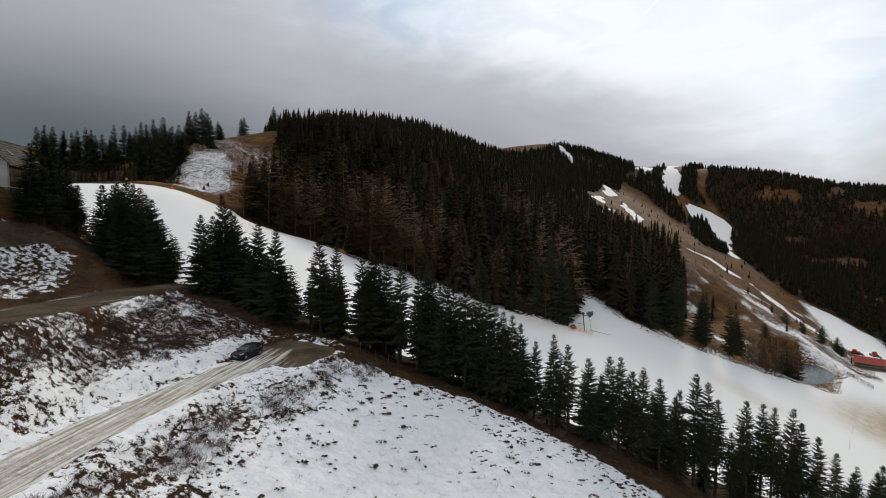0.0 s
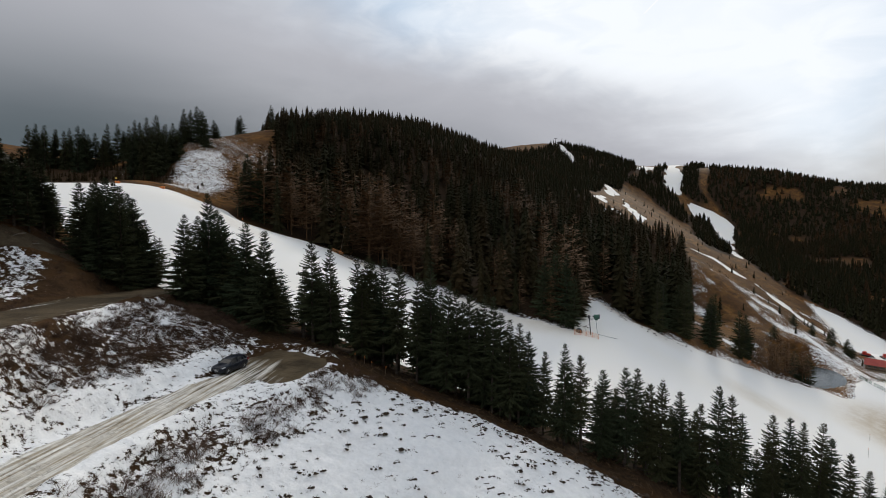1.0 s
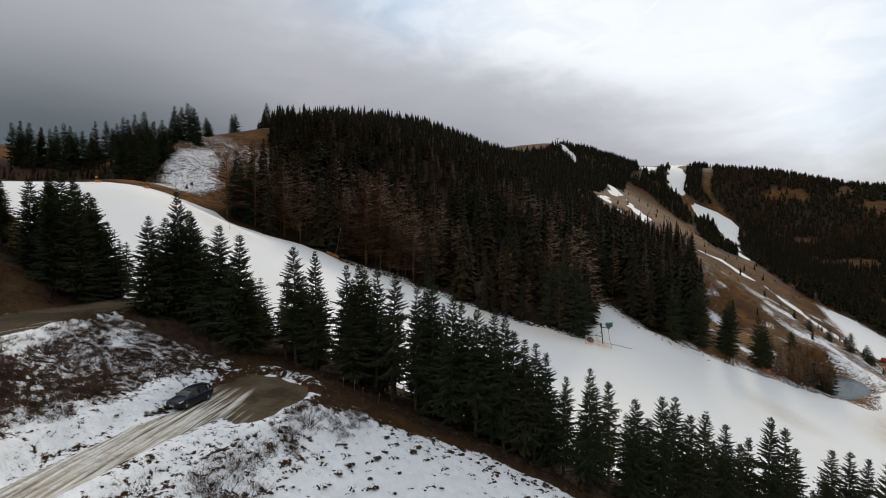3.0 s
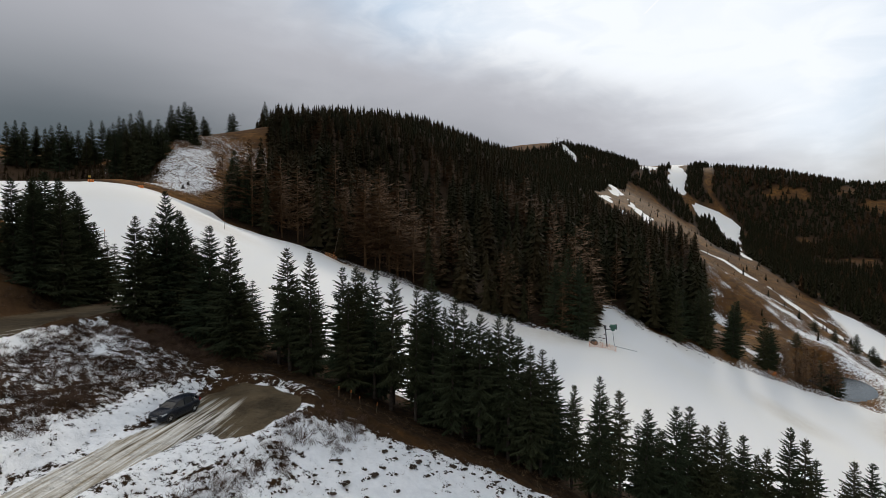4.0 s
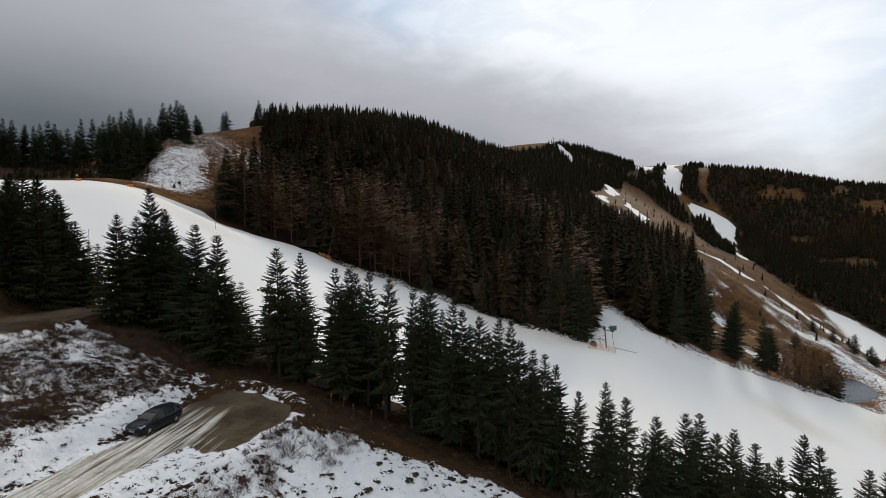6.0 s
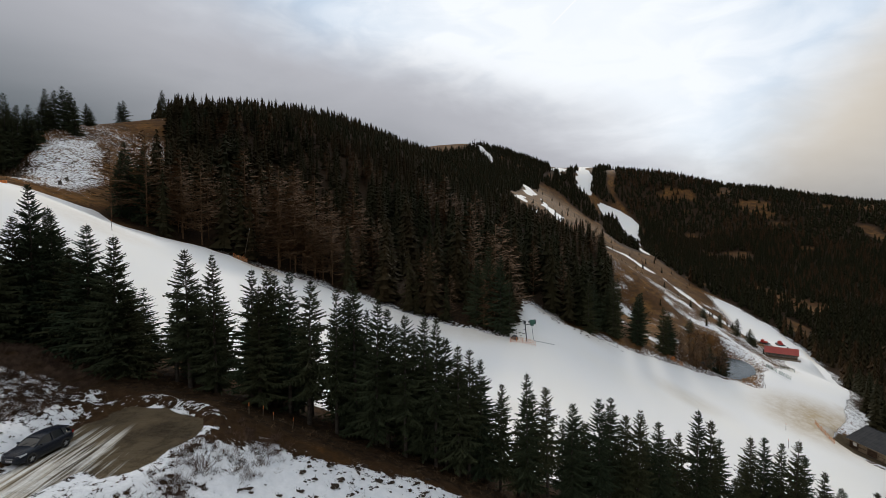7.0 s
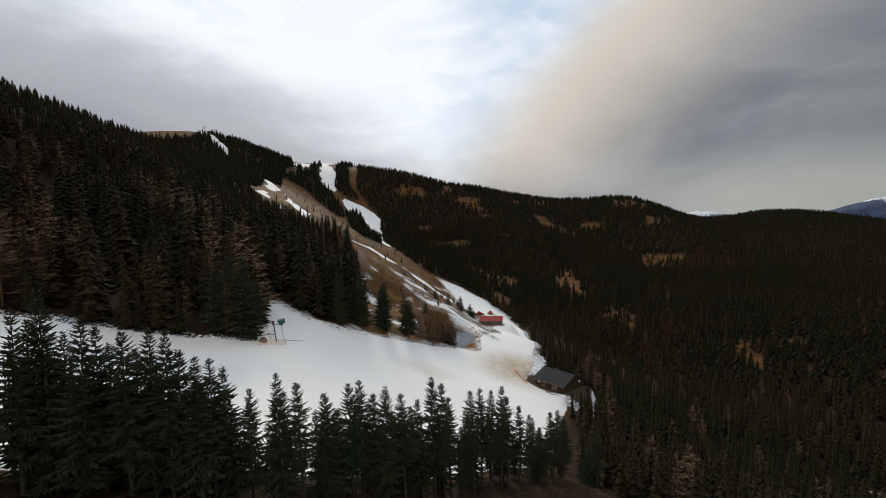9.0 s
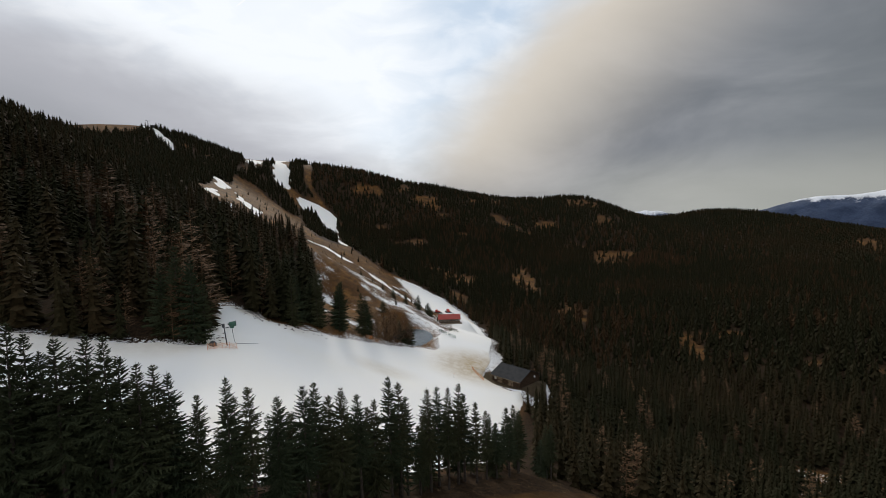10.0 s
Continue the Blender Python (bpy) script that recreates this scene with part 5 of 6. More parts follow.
def make_barn():
    ob = gable_house("barn", pose(146, 142.4, -50.6, 0, 0, 90), "dark timber barn with a low charcoal sheet-metal roof", 14.2, 12.6, 2.9, 2.9, 0.9, M_BOARD, M_ROOF_DARK, "charcoal standing-seam sheet roof", 7.5, 16, "barn")
    # the long side towards the run: a boarded front with doors and a white notice
    for k in range(28):
        y = -6.9 + k * 0.505
        part("board", boxed(y, y + 0.46, 6.42, 6.46, 0.1, 2.85), M_BOARD, ob)
    for x in (-2.6, 3.0):
        door = part("door", boxed(x - 1.3, x + 1.3, 6.47, 6.54, 0.0, 2.3, bevel=0.01), M_TIMBER, ob, "weathered plank door")
        part("brace", boxed(x - 1.25, x + 1.25, 6.545, 6.57, 1.05, 1.2), M_BOARD, door)
    part("notice", boxed(4.9, 6.0, 6.47, 6.52, 1.0, 2.0, bevel=0.01), M_PLATE, ob, "white notice board")
    part("dish", bar((-7.3, -3.0, 2.6), (-7.55, -3.0, 2.7), 0.42, sides=16), M_PLATE, ob, "round pale sign on the gable")
    for k in range(13):
        part("board", boxed(-7.28, -7.24, -6.2 + k * 0.95, -6.2 + k * 0.95 + 0.9, 0.1, 2.85), M_BOARD, ob)


make_barn()


def make_hut():
    ob = gable_house("mountain_hut", pose(190, 231, -46.2, 0, 0, -42), "long low mountain hut with a red sheet-metal roof", 12.5, 6.5, 2.3, 1.9, 0.7, M_TIMBER, M_ROOF_RED, "red sheet roof", 4.0, 14, "hut")
    for k in range(6):
        window_in(ob, -5.0 + k * 2.0, -3.38, 1.35, 1.25, 1.1, (1, 0), (0, -1))
    for y in (-1.6, 1.6):
        window_in(ob, 6.38, y, 1.35, 1.1, 1.0, (0, 1), (1, 0))
    deck = part("terrace", boxed(-6.2, 7.6, -6.2, -3.4, -0.35, -0.12), M_TIMBER, ob, "weathered plank terrace")
    for k in range(9):
        part("post", bar((-6.1 + k * 1.7, -6.1, -2.5), (-6.1 + k * 1.7, -6.1, 0.85), 0.06), M_BOARD, deck)
    part("rail", boxed(-6.2, 7.6, -6.16, -6.06, 0.78, 0.88), M_BOARD, deck)
    part("chimney", boxed(2.2, 2.8, 0.6, 1.2, 3.0, 5.0, bevel=0.03), M_STONE, ob)


make_hut()


def make_farmhouse():
    # only its corner with the long wall and one roof slope comes into view
    way = 106.8
    ob = gable_house("farmhouse", pose(-76.7, 72.9, 23.7, 0, 0, way), "pale rendered farmhouse with a weathered grey shingle roof", 9.2, 7.4, 4.0, 3.7, 0.6, M_RENDER, M_ROOF_GREY, "weathered grey shingle roof", 3.0, 0)
    for x in (-1.5, 2.4):
        window_in(ob, x, -3.84, 2.3, 1.0, 1.2, (1, 0), (0, -1), M_TIMBER)
    # thin dark sheet over the whole long wall
    part("boarding", boxed(-4.5, 4.5, -3.85, -3.825, 0.1, 3.9), M_BOARD, ob, "dark flat sheet over the long wall")
    for row in range(9):
        k = (row + 0.5) / 9
        part("shingle_course", boxed(-5.15, 5.15, -4.3 + 4.3 * k - 0.05, -4.3 + 4.3 * k + 0.05, 3.60 + 4.3 * k, 3.65 + 4.3 * k), M_ROOF_GREY, ob)
    part("skylight", slab([(-1.6, -2.5, 5.46), (-0.8, -2.5, 5.46), (-0.8, -1.7, 6.26), (-1.6, -1.7, 6.26)], 0.1), M_PANE, ob)


make_farmhouse()


# ---- snow-making plant, nets, markers ----
def net(name, a, b, high, label, posts=5, group="orange safety nets", mesh_paint=None, post_paint=None):
    """A safety net on posts from a to b, following the ground."""
    ob = thing(name, pose(a[0], a[1], height_at(*a)), label, "safety net", group)
    lines, steps = [], 3 * (posts - 1)
    spots = []
    for k in range(steps + 1):
        u = k / steps
        x, y = a[0] + (b[0] - a[0]) * u, a[1] + (b[1] - a[1]) * u + 0.35 * math.sin(3.1 * u)
        spots.append(Vector((x - a[0], y - a[1], height_at(x, y) - height_at(*a))))
    bm = bmesh.new()
    for row in range(7):
        for p, q in zip(spots[:-1], spots[1:]):
            z = Vector((0, 0, high * (0.08 + 0.92 * row / 6)))
            beam(bm, p + z, q + z, 0.018, sides=3)
    for p, q in zip(spots[:-1], spots[1:]):
        for k in range(5):
            r = p.lerp(q, k / 5)
            beam(bm, r + Vector((0, 0, 0.1)), r + Vector((0, 0, high)), 0.014, sides=3)
    part("netting", bm, mesh_paint or M_NET, ob)
    for p in spots[::3]:
        part("post", bar(p - Vector((0, 0, 0.3)), p + Vector((0, 0, high + 0.15)), 0.04, sides=6), post_paint or M_ORANGE, ob)
    return ob


net("safety_net", (30.3, 146.6), (37.8, 147.8), 1.5, "orange plastic safety net round the snow gun", 5)
net("safety_net", (-48.5, 163.4), (-44.5, 162.6), 1.2, "orange safety net below the snow lance", 4)
net("safety_net", (100.5, 184.2), (105.5, 182.6), 1.6, "orange safety net below the snow lance", 3)
for a, b in (((151.5, 196.3), (152.2, 191.6)), ((152.4, 190.9), (153.8, 186.6)), ((160.0, 198.6), (165.5, 197.3))):
    net("net_fence", a, b, 1.5, "green net fence on snow beside the pond", 4, "green net fences by the pond", M_GREEN, M_GREEN)
net("safety_net", (134.9, 157.0), (130.5, 146.0), 1.3, "orange safety net along the run near the barn", 6)


def make_snow_gun():
    x, y = 35.9, 149.6
    ob = thing("snow_gun", pose(x, y, height_at(x, y), 0, 0, -10), "green fan snow gun on a dark steel mast", "snow gun")
    part("mast", bar((0, 0, -0.3), (-0.55, 0, 5.2), 0.17, 0.13, 10), M_DARKSTEEL, ob, "dark leaning mast")
    part("mast_head", boxed(-0.95, -0.35, -0.3, 0.3, 4.9, 5.9, bevel=0.06), M_DARKSTEEL, ob)
    part("arm", bar((-0.6, 0, 4.7), (1.2, 0, 4.9), 0.10), M_DARKSTEEL, ob)
    barrel = hull([[(1.5 + u, r * math.cos(k * 0.3927), 5.6 + r * math.sin(k * 0.3927)) for k in range(16)] for u, r in ((-0.75, 0.52), (-0.7, 0.62), (0.1, 0.60), (0.75, 0.72), (0.8, 0.66))])
    part("fan_barrel", rounded(barrel), M_GREEN, ob, "green fan barrel")
    part("nozzle_ring", rounded(hull([[(2.28 + u, r * math.cos(k * 0.3927), 5.6 + r * math.sin(k * 0.3927)) for k in range(16)] for u, r in ((0, 0.70), (0.05, 0.76), (0.14, 0.74), (0.14, 0.55), (0.0, 0.55))])), M_DARKSTEEL, ob)
    part("control_box", boxed(1.0, 1.9, -0.3, 0.3, 4.5, 5.0, bevel=0.04), M_GREEN, ob)
    part("motor", boxed(0.4, 0.85, -0.25, 0.25, 5.4, 5.8, bevel=0.08), M_DARKSTEEL, ob)
    hose = bmesh.new()
    last = Vector((1.4, 0, 4.5))
    for k in range(1, 15):
        u = k / 14
        p = Vector((1.4 + 1.9 * u + 7.5 * max(0, u - 0.4), 0.4 * u, max(0.12, 4.5 * (1 - u / 0.45) ** 2 if u < 0.45 else 0.12) - 0.25 * 7.5 * max(0, u - 0.4)))
        beam(hose, last, p, 0.05, sides=6)
        last = p
    part("hose", hose, M_BLACK, ob)
    cover = thing("covered_pump", pose(32.2, 149.2, height_at(32.2, 149.2)), "low dark tarpaulin-covered pump on the snow", "pump")
    part("tarpaulin", rounded(hull([[(a * math.cos(k * 0.785), 0.8 * a * math.sin(k * 0.785), z) for k in range(8)] for a, z in ((1.1, -0.2), (1.0, 0.5), (0.6, 1.0), (0.15, 1.2))])), M_DARKSTEEL, cover)


make_snow_gun()


def snow_lance(x, y, lean, turn, long):
    ob = thing("snow_lance", pose(x, y, height_at(x, y), 0, lean, turn), "long leaning grey snow lance beside the run", "snow lance", "snow lances")
    part("lance", bar((0, 0, 0.6), (0, 0, long), 0.11, 0.06), M_TIMBER, ob)
    part("stand", bar((0, 0, -0.5), (0, 0, 1.4), 0.17), M_DARKSTEEL, ob)
    part("nozzle_head", bar((0, 0, long), (0, 0, long + 0.5), 0.12, 0.08), M_STEEL, ob)
    part("pad", bar((0, 0, 0.1), (0, 0, 1.5), 0.34, sides=12), M_ORANGE, ob, "orange crash pad")


snow_lance(-46.3, 165.5, 12, -8, 9.0)
snow_lance(102.2, 184.6, 38, -35, 11.0)


def marker(x, y, high):
    ob = thing("piste_marker", pose(x, y, height_at(x, y), random.uniform(-3, 3), random.uniform(-3, 3), 0), "thin bamboo marker pole standing in the snow", "marker pole", "marker poles on the run")
    part("pole", bar((0, 0, -0.4), (0, 0, high), 0.045, 0.03, 6), M_BOARD, ob)
    part("tip", bar((0, 0, high - 0.35), (0, 0, high + 0.02), 0.055, 0.05, 6), M_ORANGE, ob)


for x, y, high in ((-70.1, 101.1, 3.4), (108.1, 138.3, 2.6), (118, 150, 2.2), (-64, 132, 2.4)):
    marker(x, y, high)


def crash_mat(x, y, turn, label):
    ob = thing("crash_mat", pose(x, y, height_at(x, y), 0, 0, turn), label, "crash mat", "orange crash mats")
    part("pad", boxed(-0.75, 0.75, -0.15, 0.15, 0.0, 0.75, bevel=0.1), M_ORANGE, ob)
    for s in (-1, 1):
        part("strap", boxed(s * 0.4 - 0.04, s * 0.4 + 0.04, -0.16, 0.16, -0.05, 0.77), M_BLACK, ob)
    part("post", bar((0.6, 0.3, -0.2), (0.6, 0.3, 1.5), 0.06), M_BOARD, ob)


crash_mat(-103.5, 155.6, 12, "orange crash mat leaning at the upper edge of the run")
crash_mat(-113, 148, 60, "upright orange crash mat beside a wooden post")
board = thing("piste_sign", pose(-114.5, 149.3, height_at(-114.5, 149.3), 0, 0, 15), "small yellow notice board on a post above the run", "sign")
part("post", bar((0, 0, -0.3), (0, 0, 1.7), 0.06), M_BOARD, board)
part("panel", boxed(-0.3, 0.3, -0.06, -0.02, 1.1, 1.7, bevel=0.01), M_YELLOW, board)


def stake(x, y, high, tilt):
    ob = thing("marker_stake", pose(x, y, height_at(x, y), tilt, tilt * 0.6, 0), "short orange-topped wooden stake in the grass", "stake", "stakes beside the turning place")
    part("shaft", boxed(-0.03, 0.03, -0.03, 0.03, -0.3, high * 0.7), M_TIMBER, ob)
    part("painted_top", boxed(-0.035, 0.035, -0.035, 0.035, high * 0.7, high), M_ORANGE, ob)


for x, y, high, tilt in ((-16.3, 68.9, 1.2, 3), (-15.2, 69.8, 1.1, 8), (-14.0, 69.2, 0.8, -5), (-12.2, 69.4, 1.3, 14)):
    stake(x, y, high, tilt)


def groomer(x, y, turn):
    ob = thing("snow_groomer", pose(x, y, height_at(x, y), 0, 0, turn), "red tracked snow groomer parked near the hut", "snow groomer", "snow groomers by the hut")
    ob.scale = (0.8, 0.8, 0.8)
    part("cab", boxed(-1.0, 1.0, -0.2, 1.4, 1.1, 2.7, bevel=0.12), M_RED, ob)
    part("windscreen", boxed(-0.85, 0.85, 1.38, 1.43, 1.6, 2.5), M_PANE, ob)
    part("deck", boxed(-1.1, 1.1, -2.3, 1.6, 0.75, 1.15, bevel=0.05), M_RED, ob)
    part("engine_cover", boxed(-0.9, 0.9, -2.2, -0.4, 1.15, 1.75, bevel=0.08), M_RED, ob)
    for s in (-1, 1):
        part("track", boxed(s * 1.5 - 0.45, s * 1.5 + 0.45, -2.3, 1.9, 0.0, 0.8, bevel=0.2), M_BLACK, ob)
    part("blade", boxed(-2.1, 2.1, 2.3, 2.5, 0.1, 1.1, bevel=0.05), M_STEEL, ob)
    part("tiller", boxed(-2.1, 2.1, -3.3, -2.6, 0.1, 0.6, bevel=0.06), M_DARKSTEEL, ob)


groomer(199.5, 253.2, 30)
groomer(206, 249.5, -20)


# ---- the pond ----
def make_pond():
    px, py, pa, pb, turn = POND
    count = 48
    c, s = math.cos(turn), math.sin(turn)

    def ring(z, k):
        out = []
        for n in range(count):
            w = 6.2832 * n / count
            u, v = k * pa * math.cos(w) * (1 + 0.02 * math.sin(3 * w)), k * pb * math.sin(w)
            out.append((px + u * c - v * s, py + u * s + v * c, z))
        return out
    bm = bmesh.new()
    bm.faces.new([bm.verts.new(p) for p in ring(-41.3, 1.16)])
    tagged(new("pond", part("pond_water_sheet", bm, M_WATER).data), "still grey pond of melt water below the slope", "pond", kind="structure")
    bpy.data.objects.remove(bpy.data.objects["pond_water_sheet"])
    fence = thing("pond_fence", pose(px, py, -40.0), "low dark timber fence round the pond", "fence")
    posts = [(p[0] - px, p[1] - py) for p in ring(0, 1.2)]
    for n in range(0, count, 2):
        x, y = posts[n]
        x2, y2 = posts[(n + 2) % count]
        z, z2 = height_at(x + px, y + py) + 40.0, height_at(x2 + px, y2 + py) + 40.0
        part("post", bar((x, y, z - 0.3), (x, y, z + 0.95), 0.06, sides=6), M_BOARD, fence)
        part("rail", bar((x, y, z + 0.8), (x2, y2, z2 + 0.8), 0.035, sides=4), M_BOARD, fence)


make_pond()


# ---- lift on the summit ----
def lift_pylon(x, y, turn):
    ob = thing("lift_pylon", pose(x, y, height_at(x, y) - 0.5, 0, 0, turn), "grey steel chairlift pylon on the bare summit", "lift pylon", "lift pylons on the summit")
    part("mast", bar((0, 0, -1), (0, 0, 11), 0.5, 0.35), M_DARKSTEEL, ob)
    part("cross_arm", boxed(-3.2, 3.2, -0.25, 0.25, 10.6, 11.1, bevel=0.05), M_DARKSTEEL, ob)
    for s in (-1, 1):
        part("sheave_train", boxed(s * 3.0 - 0.2, s * 3.0 + 0.2, -1.8, 1.8, 11.1, 11.6, bevel=0.08), M_STEEL, ob)


lift_pylon(170, 990, 20)
lift_pylon(188, 984, 20)
station = thing("lift_station", pose(181, 1000, height_at(181, 1000) - 0.5, 0, 0, 20), "small dark lift station on the bare summit", "lift station")
part("housing", boxed(-4, 4, -3, 3, 0, 4.5, bevel=0.4), M_DARKSTEEL, station)
part("roof", boxed(-4.6, 4.6, -3.6, 3.6, 4.5, 5.1, bevel=0.2), M_STEEL, station)


# ---- stumps, shrubs, brush, clods ----
def stump(x, y, high):
    ob = thing("tree_stump", pose(x, y, height_at(x, y)), "dark weathered tree stump in patchy snow", "tree stump", "stumps on the knoll")
    bm = hull([[(r * math.cos(k * 0.785) * (1 + 0.15 * math.sin(3 * k)), r * math.sin(k * 0.785), z) for k in range(8)] for r, z in ((0.75, -0.3), (0.5, 0.2), (0.42, high * 0.8), (0.38, high))])
    part("stem", rounded(bm), M_BARK, ob)
    part("broken_top", bar((0.1, 0, high - 0.05), (0.2, 0.05, high + 0.45), 0.2, 0.03, 6), M_BOARD, ob)


for x, y, high in ((-111, 188, 1.3), (-111.9, 172.1, 1.5), (-114, 196, 1.0)):
    stump(x, y, high)


def shrub_shape(rng, high=1.6, stems=46):
    verts, faces = [], []

    def twig(p, way, long, width, depth):
        q = p + way * long
        side = way.cross(Vector((rng.uniform(-1, 1), rng.uniform(-1, 1), 0.3))).normalized() * width
        other = way.cross(side).normalized() * width
        n = len(verts)
        verts.extend([tuple(p + side), tuple(p - side), tuple(p + other), tuple(q)])
        faces.extend([(n, n + 1, n + 3), (n + 1, n + 2, n + 3), (n + 2, n, n + 3)])
        if depth:
            for _ in range(3):
                turn = Vector((rng.uniform(-0.7, 0.7), rng.uniform(-0.7, 0.7), rng.uniform(-0.1, 0.5)))
                twig(p.lerp(q, rng.uniform(0.35, 0.9)), (way + turn).normalized(), long * rng.uniform(0.4, 0.65), width * 0.6, depth - 1)
    for _ in range(stems):
        a, out = rng.uniform(0, 6.28), rng.uniform(0.1, 0.95)
        way = Vector((out * math.cos(a), out * math.sin(a), rng.uniform(0.6, 1.1))).normalized()
        twig(Vector((0.35 * math.cos(a) * rng.random(), 0.35 * math.sin(a) * rng.random(), -0.1)), way, high * rng.uniform(0.4, 0.8), 0.014, 2)
    return verts, faces


def make_shrubs():
    rng = random.Random(21)
    models = []
    for n, (x, y) in enumerate(((-37.4, 53.5), (-34.9, 56.1), (-37, 49.4), (-36.4, 44.9), (-38.6, 46.5), (-40.0, 52), (-35.6, 52.5), (-36.6, 57.5), (-38.5, 56.5), (-22.2, 41.5), (-18.2, 52.2), (-21.2, 48.1), (-22.6, 42.8), (-19.6, 50.2), (-17.2, 55), (-24.1, 36.3), (-23, 38.5), (-16.4, 57.6), (-37.5, 38.5), (-35.2, 41.5))):
        m = pose(x, y, height_at(x, y) - 0.05, 0, 0, rng.uniform(0, 360))
        if n < 3:
            ob = thing("bare_shrub", m, "leafless brown shrub growing through patchy snow", "shrub", "bare shrubs on the banks")
            part("branchwork", sheet("branchwork", *shrub_shape(rng), M_TWIG), M_TWIG, ob)
            models.append(ob)
        else:
            ob = copy_thing(models[n % 3], m)
        k = rng.uniform(0.8, 1.25)
        ob.scale = (k * 1.1, k * 1.1, k * 0.9)


make_shrubs()


def brush_shape(rng, blades=54, flat=1.0):
    """A tangle of stalks within one metre."""
    verts, faces = [], []
    for _ in range(blades):
        a, out = rng.uniform(0, 6.28), rng.random() ** 0.5
        p = Vector((0.45 * out * math.cos(a), 0.45 * out * math.sin(a), -0.08))
        q = p + Vector((rng.uniform(-0.45, 0.45), rng.uniform(-0.45, 0.45), rng.uniform(0.15, 0.62) * flat))
        side = Vector((rng.uniform(-1, 1), rng.uniform(-1, 1), 0.2)).normalized() * rng.uniform(0.006, 0.019)
        n = len(verts)
        verts.extend([tuple(p + side), tuple(p - side), tuple(q)])
        faces.append((n, n + 1, n + 2))
    return np.array(verts), np.array(faces)


def clod_shape(rng):
    """A low tussock about a metre long: a few ragged humps with stalks."""
    verts, faces = [], []
    for n in range(5):
        x, y = 0.85 * (n / 4 - 0.5) + rng.uniform(-0.12, 0.12), rng.uniform(-0.22, 0.22)
        high, wide, i = rng.uniform(0.06, 0.2), rng.uniform(0.10, 0.24), len(verts)
        verts.append((x, y, high))
        for k in range(6):
            w, r = 1.047 * k, wide * rng.uniform(0.5, 1.5)
            verts.append((x + 1.25 * r * math.cos(w), y + 0.9 * r * math.sin(w), rng.uniform(-0.10, 0.0)))
        faces += [(i, i + 1 + k, i + 1 + (k + 1) % 6) for k in range(6)]
    for _ in range(10):
        x, y, i = rng.uniform(-0.5, 0.5), rng.uniform(-0.25, 0.25), len(verts)
        verts += [(x - 0.02, y, -0.03), (x + 0.02, y, -0.03), (x + rng.uniform(-0.15, 0.15), y + rng.uniform(-0.15, 0.15), rng.uniform(0.12, 0.34))]
        faces.append((i, i + 1, i + 2))
    return np.array(verts), np.array(faces)


def strewn(name, shapes, x, y, size, material, label, turns=(0, 6.28)):
    rng = np.random.default_rng(len(x))
    z = surface(x, y)[0]
    spots = np.c_[x, y, z, size, rng.uniform(0.8, 1.4, len(x)), rng.uniform(*turns, len(x))]
    ob = plant(name, shapes, spots, np.zeros(len(x)), material, label)
    ob["category"] = "vegetation"
    return ob


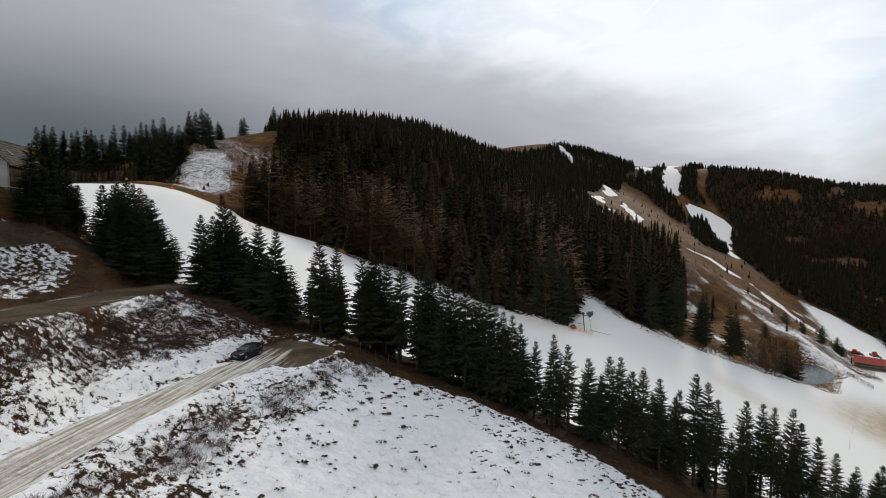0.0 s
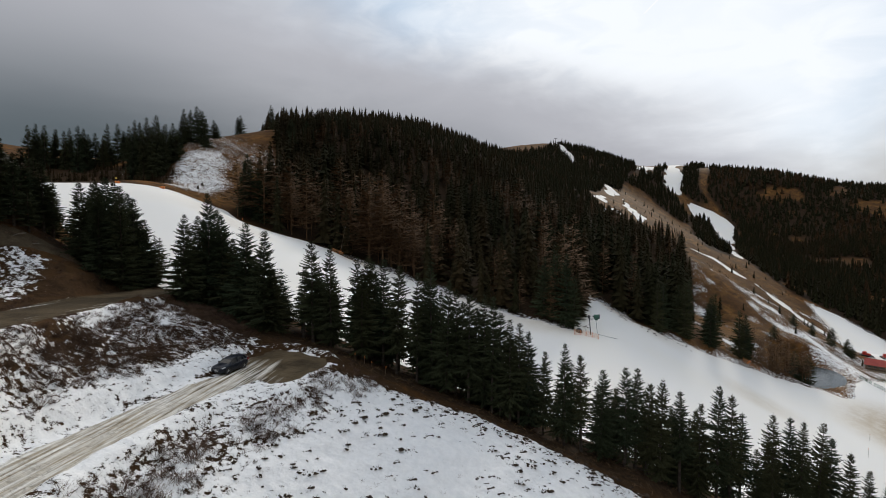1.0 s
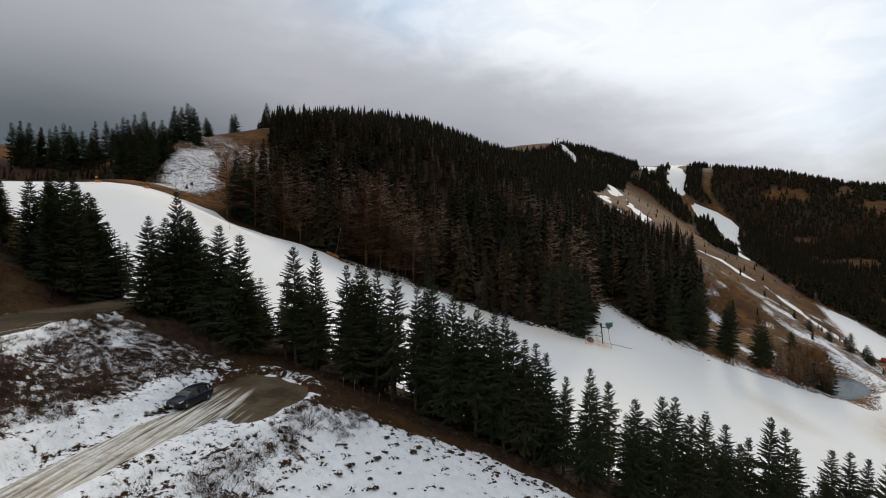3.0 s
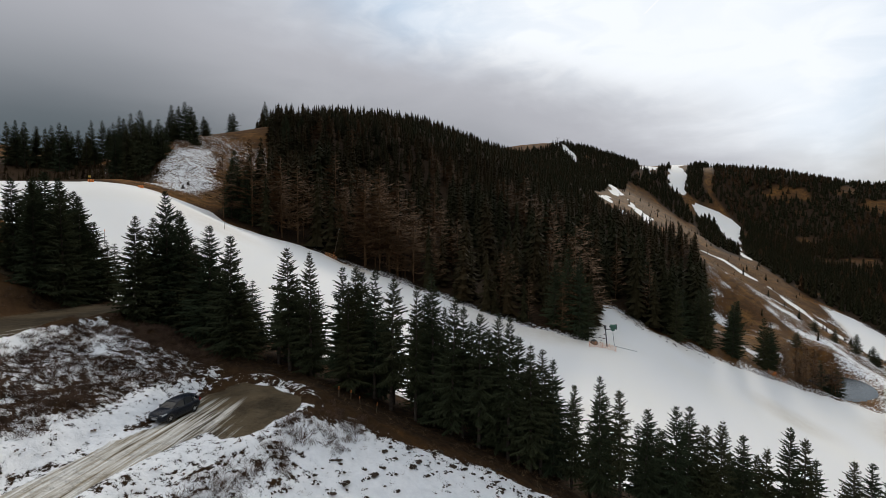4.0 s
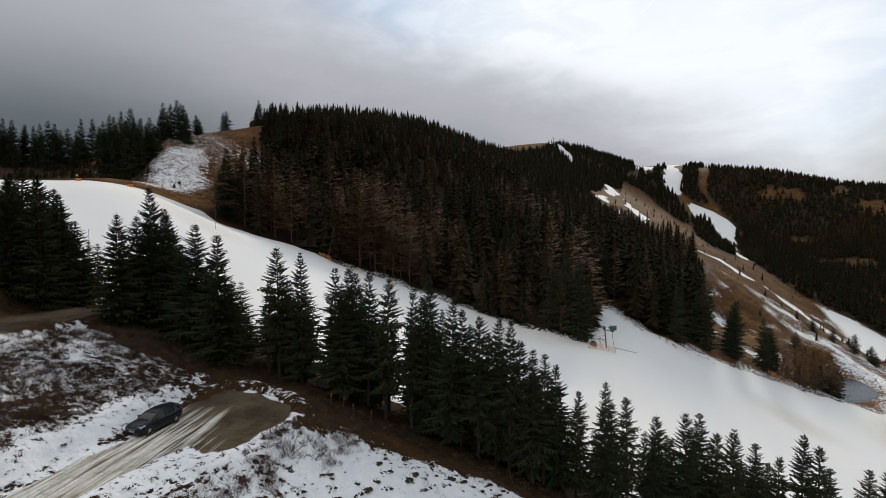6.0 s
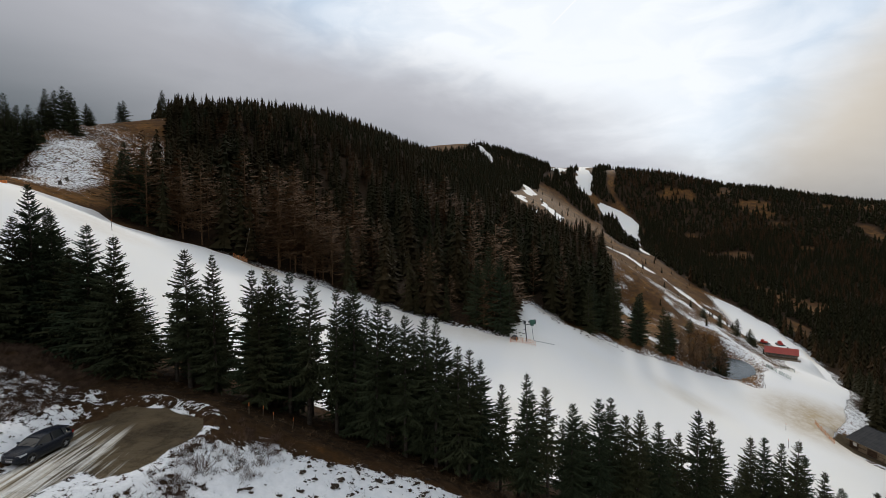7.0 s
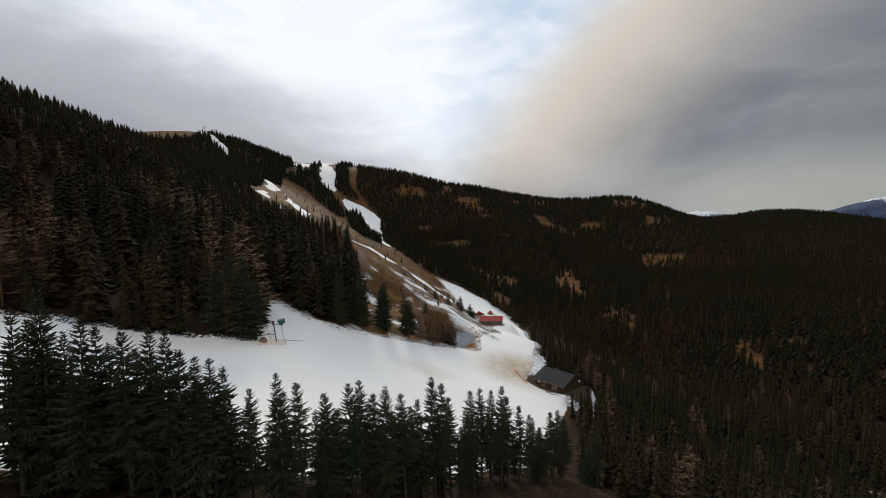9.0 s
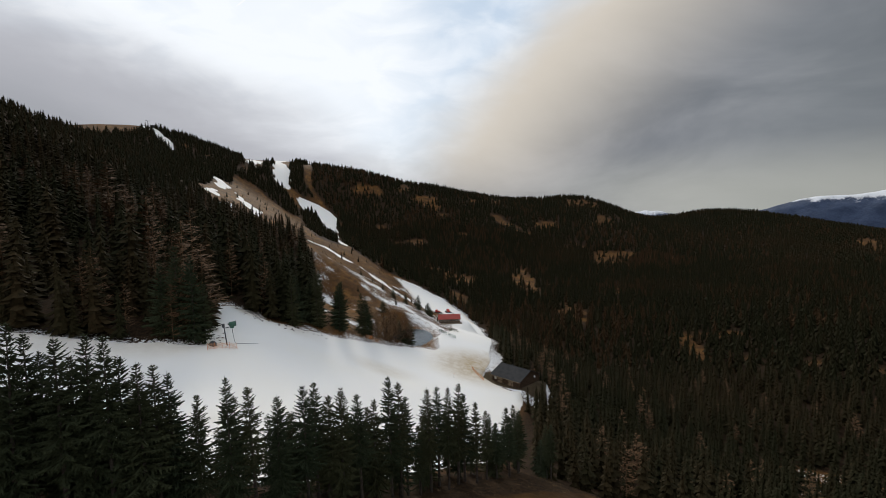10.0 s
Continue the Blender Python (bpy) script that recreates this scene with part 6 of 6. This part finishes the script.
def make_litter():
    rng, pyr = np.random.default_rng(31), random.Random(32)
    brush = [brush_shape(pyr) for _ in range(6)]
    low = [brush_shape(pyr, 26, 0.6) for _ in range(5)]
    clods = [clod_shape(pyr) for _ in range(6)]
    # heather and bramble on the banks
    x, y = rng.uniform(-46, -32, 8500), rng.uniform(15, 76, 8500)
    d, up = to_line(x, y, LOWER_ROAD)[0], to_line(x, y, UPPER_ROAD)[0]
    thick = smooth(4.5, 9.5, d) * smooth(4.2, 6.5, up) * (0.35 + 0.65 * smooth(-0.45, 0.2, rolling(x, y, 5, 51)))
    ok = (rng.random(len(x)) < thick * 0.50) & (np.hypot(x + 29.1, y - 59.9) > 4.5)
    strewn("bank_brush", brush, x[ok], y[ok], rng.uniform(0.6, 1.35, ok.sum()), M_SHRUB, "dark brown heather and bramble on the bank")
    x, y = rng.uniform(-80, -50, 4000), rng.uniform(25, 78, 4000)
    ok = (to_line(x, y, UPPER_ROAD)[0] > 5.2) & (inside(x, y, MAIN_RUN) < -2) & (rng.random(len(x)) < 0.10 + 0.35 * smooth(-0.2, 0.4, rolling(x, y, 6, 57)))
    strewn("upper_bank_brush", brush, x[ok], y[ok], rng.uniform(0.5, 1.1, ok.sum()), M_SHRUB, "dark brown heather above the upper road")
    line, _ = to_line(x := rng.uniform(-27, -10, 5200), y := rng.uniform(18, 68, 5200), [(-24.2, 18), (-24, 36), (-21.8, 46), (-18.6, 53), (-16, 60), (-14.5, 64.5)])
    ok = rng.random(len(x)) < smooth(3.6, 0.6, line + 1.8 * rolling(x, y, 3.5, 52)) * 0.15 * (1 + 3 * smooth(0.1, 0.5, rolling(x, y, 4.5, 56)))
    ok |= (np.minimum(np.hypot(x + 19.6, (y - 49) / 1.5), np.minimum(np.hypot(x + 17.2, y - 54), np.hypot(x + 22.2, (y - 39) / 1.7))) < 1.9 + 0.8 * rolling(x, y, 1.5, 58)) & (rng.random(len(x)) < 0.38)
    ok &= (to_line(x, y, LOWER_ROAD)[0] > 3.6) & (inside(x, y, TURNING) < -0.8)
    strewn("road_edge_brush", brush, x[ok], y[ok], rng.uniform(0.6, 1.3, ok.sum()), M_SHRUB, "dark brown brush along the edge of the track")
    x, y = rng.uniform(-62, 75, 16000), rng.uniform(60, 90, 16000)
    row, _ = to_line(x, y, [(-62, 79), (-42, 79.5), (-33, 75), (-24, 74.5), (-8, 72), (6, 69), (24, 68), (37, 72), (58, 74), (78, 70)])
    ok = (row < 6.5) & (inside(x, y, TURNING) < -1) & (to_line(x, y, UPPER_ROAD)[0] > 4.5) & (rng.random(len(x)) < 0.24)
    strewn("row_undergrowth", low, x[ok], y[ok], rng.uniform(0.5, 1.2, ok.sum()), M_TUFT, "dry brown grass and litter under the spruce row")
    # clods and tufts breaking through the snow of the lower field
    x, y = rng.uniform(-24, 45, 21000), rng.uniform(5, 66, 21000)
    edge = inside(x, y, [(-22, 15), (-21, 42), (-15, 54), (-13, 63.5), (-2.5, 65), (13, 63.5), (24, 60.5), (40, 50), (60, 0), (0, 0)])
    chance = 0.075 + 0.40 * smooth(10, 0, edge) + 0.24 * smooth(0.35, 0.8, rolling(x, y, 2.2, 53))
    ok = (edge > 0) & (rng.random(len(x)) < chance * (0.35 + 0.65 * smooth(-20, 25, x)))
    strewn("field_clods", clods, x[ok], y[ok], rng.uniform(0.22, 1.0, ok.sum()) ** 1.5, M_TUSSOCK, "dark clods and tussocks breaking through the snow", (-0.9, 0.5))
    ok = (edge > 0) & (rng.random(len(x)) < 0.03 + 0.06 * smooth(0.2, 0.7, rolling(x, y, 6, 54)))
    strewn("field_stalks", low, x[ok], y[ok], rng.uniform(0.4, 0.9, ok.sum()), M_TUFT, "thin dry grass stalks in the snow")
    x, y = rng.uniform(-36, -18, 2500), rng.uniform(15, 72, 2500)
    d = to_line(x, y, LOWER_ROAD)[0]
    ok = (d > 3.7) & (d < 7.5) & (inside(x, y, TURNING) < -0.6) & (rng.random(len(x)) < 0.4)
    strewn("verge_clods", clods, x[ok], y[ok], rng.uniform(0.15, 0.5, ok.sum()), M_SHRUB, "dark soil clods on the snowy verge of the track")
    x, y = rng.uniform(25, 75, 2600), rng.uniform(150, 200, 2600)
    ok = (np.abs(inside(x, y, MAIN_RUN) - 2) < 2.5) & (rng.random(len(x)) < 0.35)
    strewn("run_edge_clods", clods, x[ok], y[ok], rng.uniform(0.4, 1.3, ok.sum()), M_SHRUB, "dark clods and low bushes at the edge of the run")
    x, y = rng.uniform(85, 240, 5500), rng.uniform(180, 420, 5500)
    ok = (inside(x, y, GRASS_SLOPE) > 0) & (inside(x, y, MAIN_RUN) < -1) & (pond_ring(x, y) > 1.35) & (rolling(x, y, 14, 55) > 0.2)
    strewn("slope_tufts", low, x[ok], y[ok], rng.uniform(0.8, 2.0, ok.sum()), M_TUFT, "dry brown tufts on the steep grass slope")


make_litter()


# ---- far mountains ----
def make_far_range(name, label, a0, a1, near, base, steps, snow):
    """A snow-capped range on the horizon, haze painted in as blue; steps are rises between two bearings, negative to
    fall.
    """
    def build(t, place, shader):
        z = wire(t, "ShaderNodeSeparateXYZ", {0: place}).outputs[2]
        n, f = grain(t, place, 0.012, 6, 0.6), grain(t, place, 0.045, 6, 0.7)
        cap = ramp(t, maths(t, "ADD", maths(t, "MULTIPLY_ADD", n, 90.0, z), maths(t, "MULTIPLY", f, 70.0)), snow, snow + 26)
        # distance haze painted into the base colour as deep blue, below the snow
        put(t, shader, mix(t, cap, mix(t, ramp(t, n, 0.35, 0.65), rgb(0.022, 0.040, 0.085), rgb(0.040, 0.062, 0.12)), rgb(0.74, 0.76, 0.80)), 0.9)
        return n, 0.5, 30.0
    m = paint(name, build)
    verts, faces = [], []
    count, rows = 160, 14
    for k in range(count):
        bearing = a0 + (a1 - a0) * k / (count - 1)
        a = radians(bearing)
        top = base + sum(float(high * smooth(lo, hi, np.array(bearing))) for lo, hi, high in steps)
        top += 9 * noise.noise((k * 0.11, 3.0, near)) + 5 * noise.noise((k * 0.37, 7.0, near))
        for r in range(rows):
            u = r / (rows - 1)
            d = near + 400 * u + 40 * noise.noise((k * 0.2, u * 4, 1.0))
            verts.append((d * math.sin(a), d * math.cos(a), -180 + (top + 180) * math.sin(u * 1.5708) + 14 * noise.noise((k * 0.3, u * 6, 5.0)) * u * (1 - u)))
    for k in range(count - 1):
        for r in range(rows - 1):
            a = k * rows + r
            faces.append((a, a + 1, a + rows + 1, a + rows))
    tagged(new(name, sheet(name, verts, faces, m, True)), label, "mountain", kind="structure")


make_far_range("far_range", "distant mountain range painted haze-blue, with a snowy crest", 66, 115, 4050, -12, ((74.5, 80.5, 105), (82, 88, 50)), 133)
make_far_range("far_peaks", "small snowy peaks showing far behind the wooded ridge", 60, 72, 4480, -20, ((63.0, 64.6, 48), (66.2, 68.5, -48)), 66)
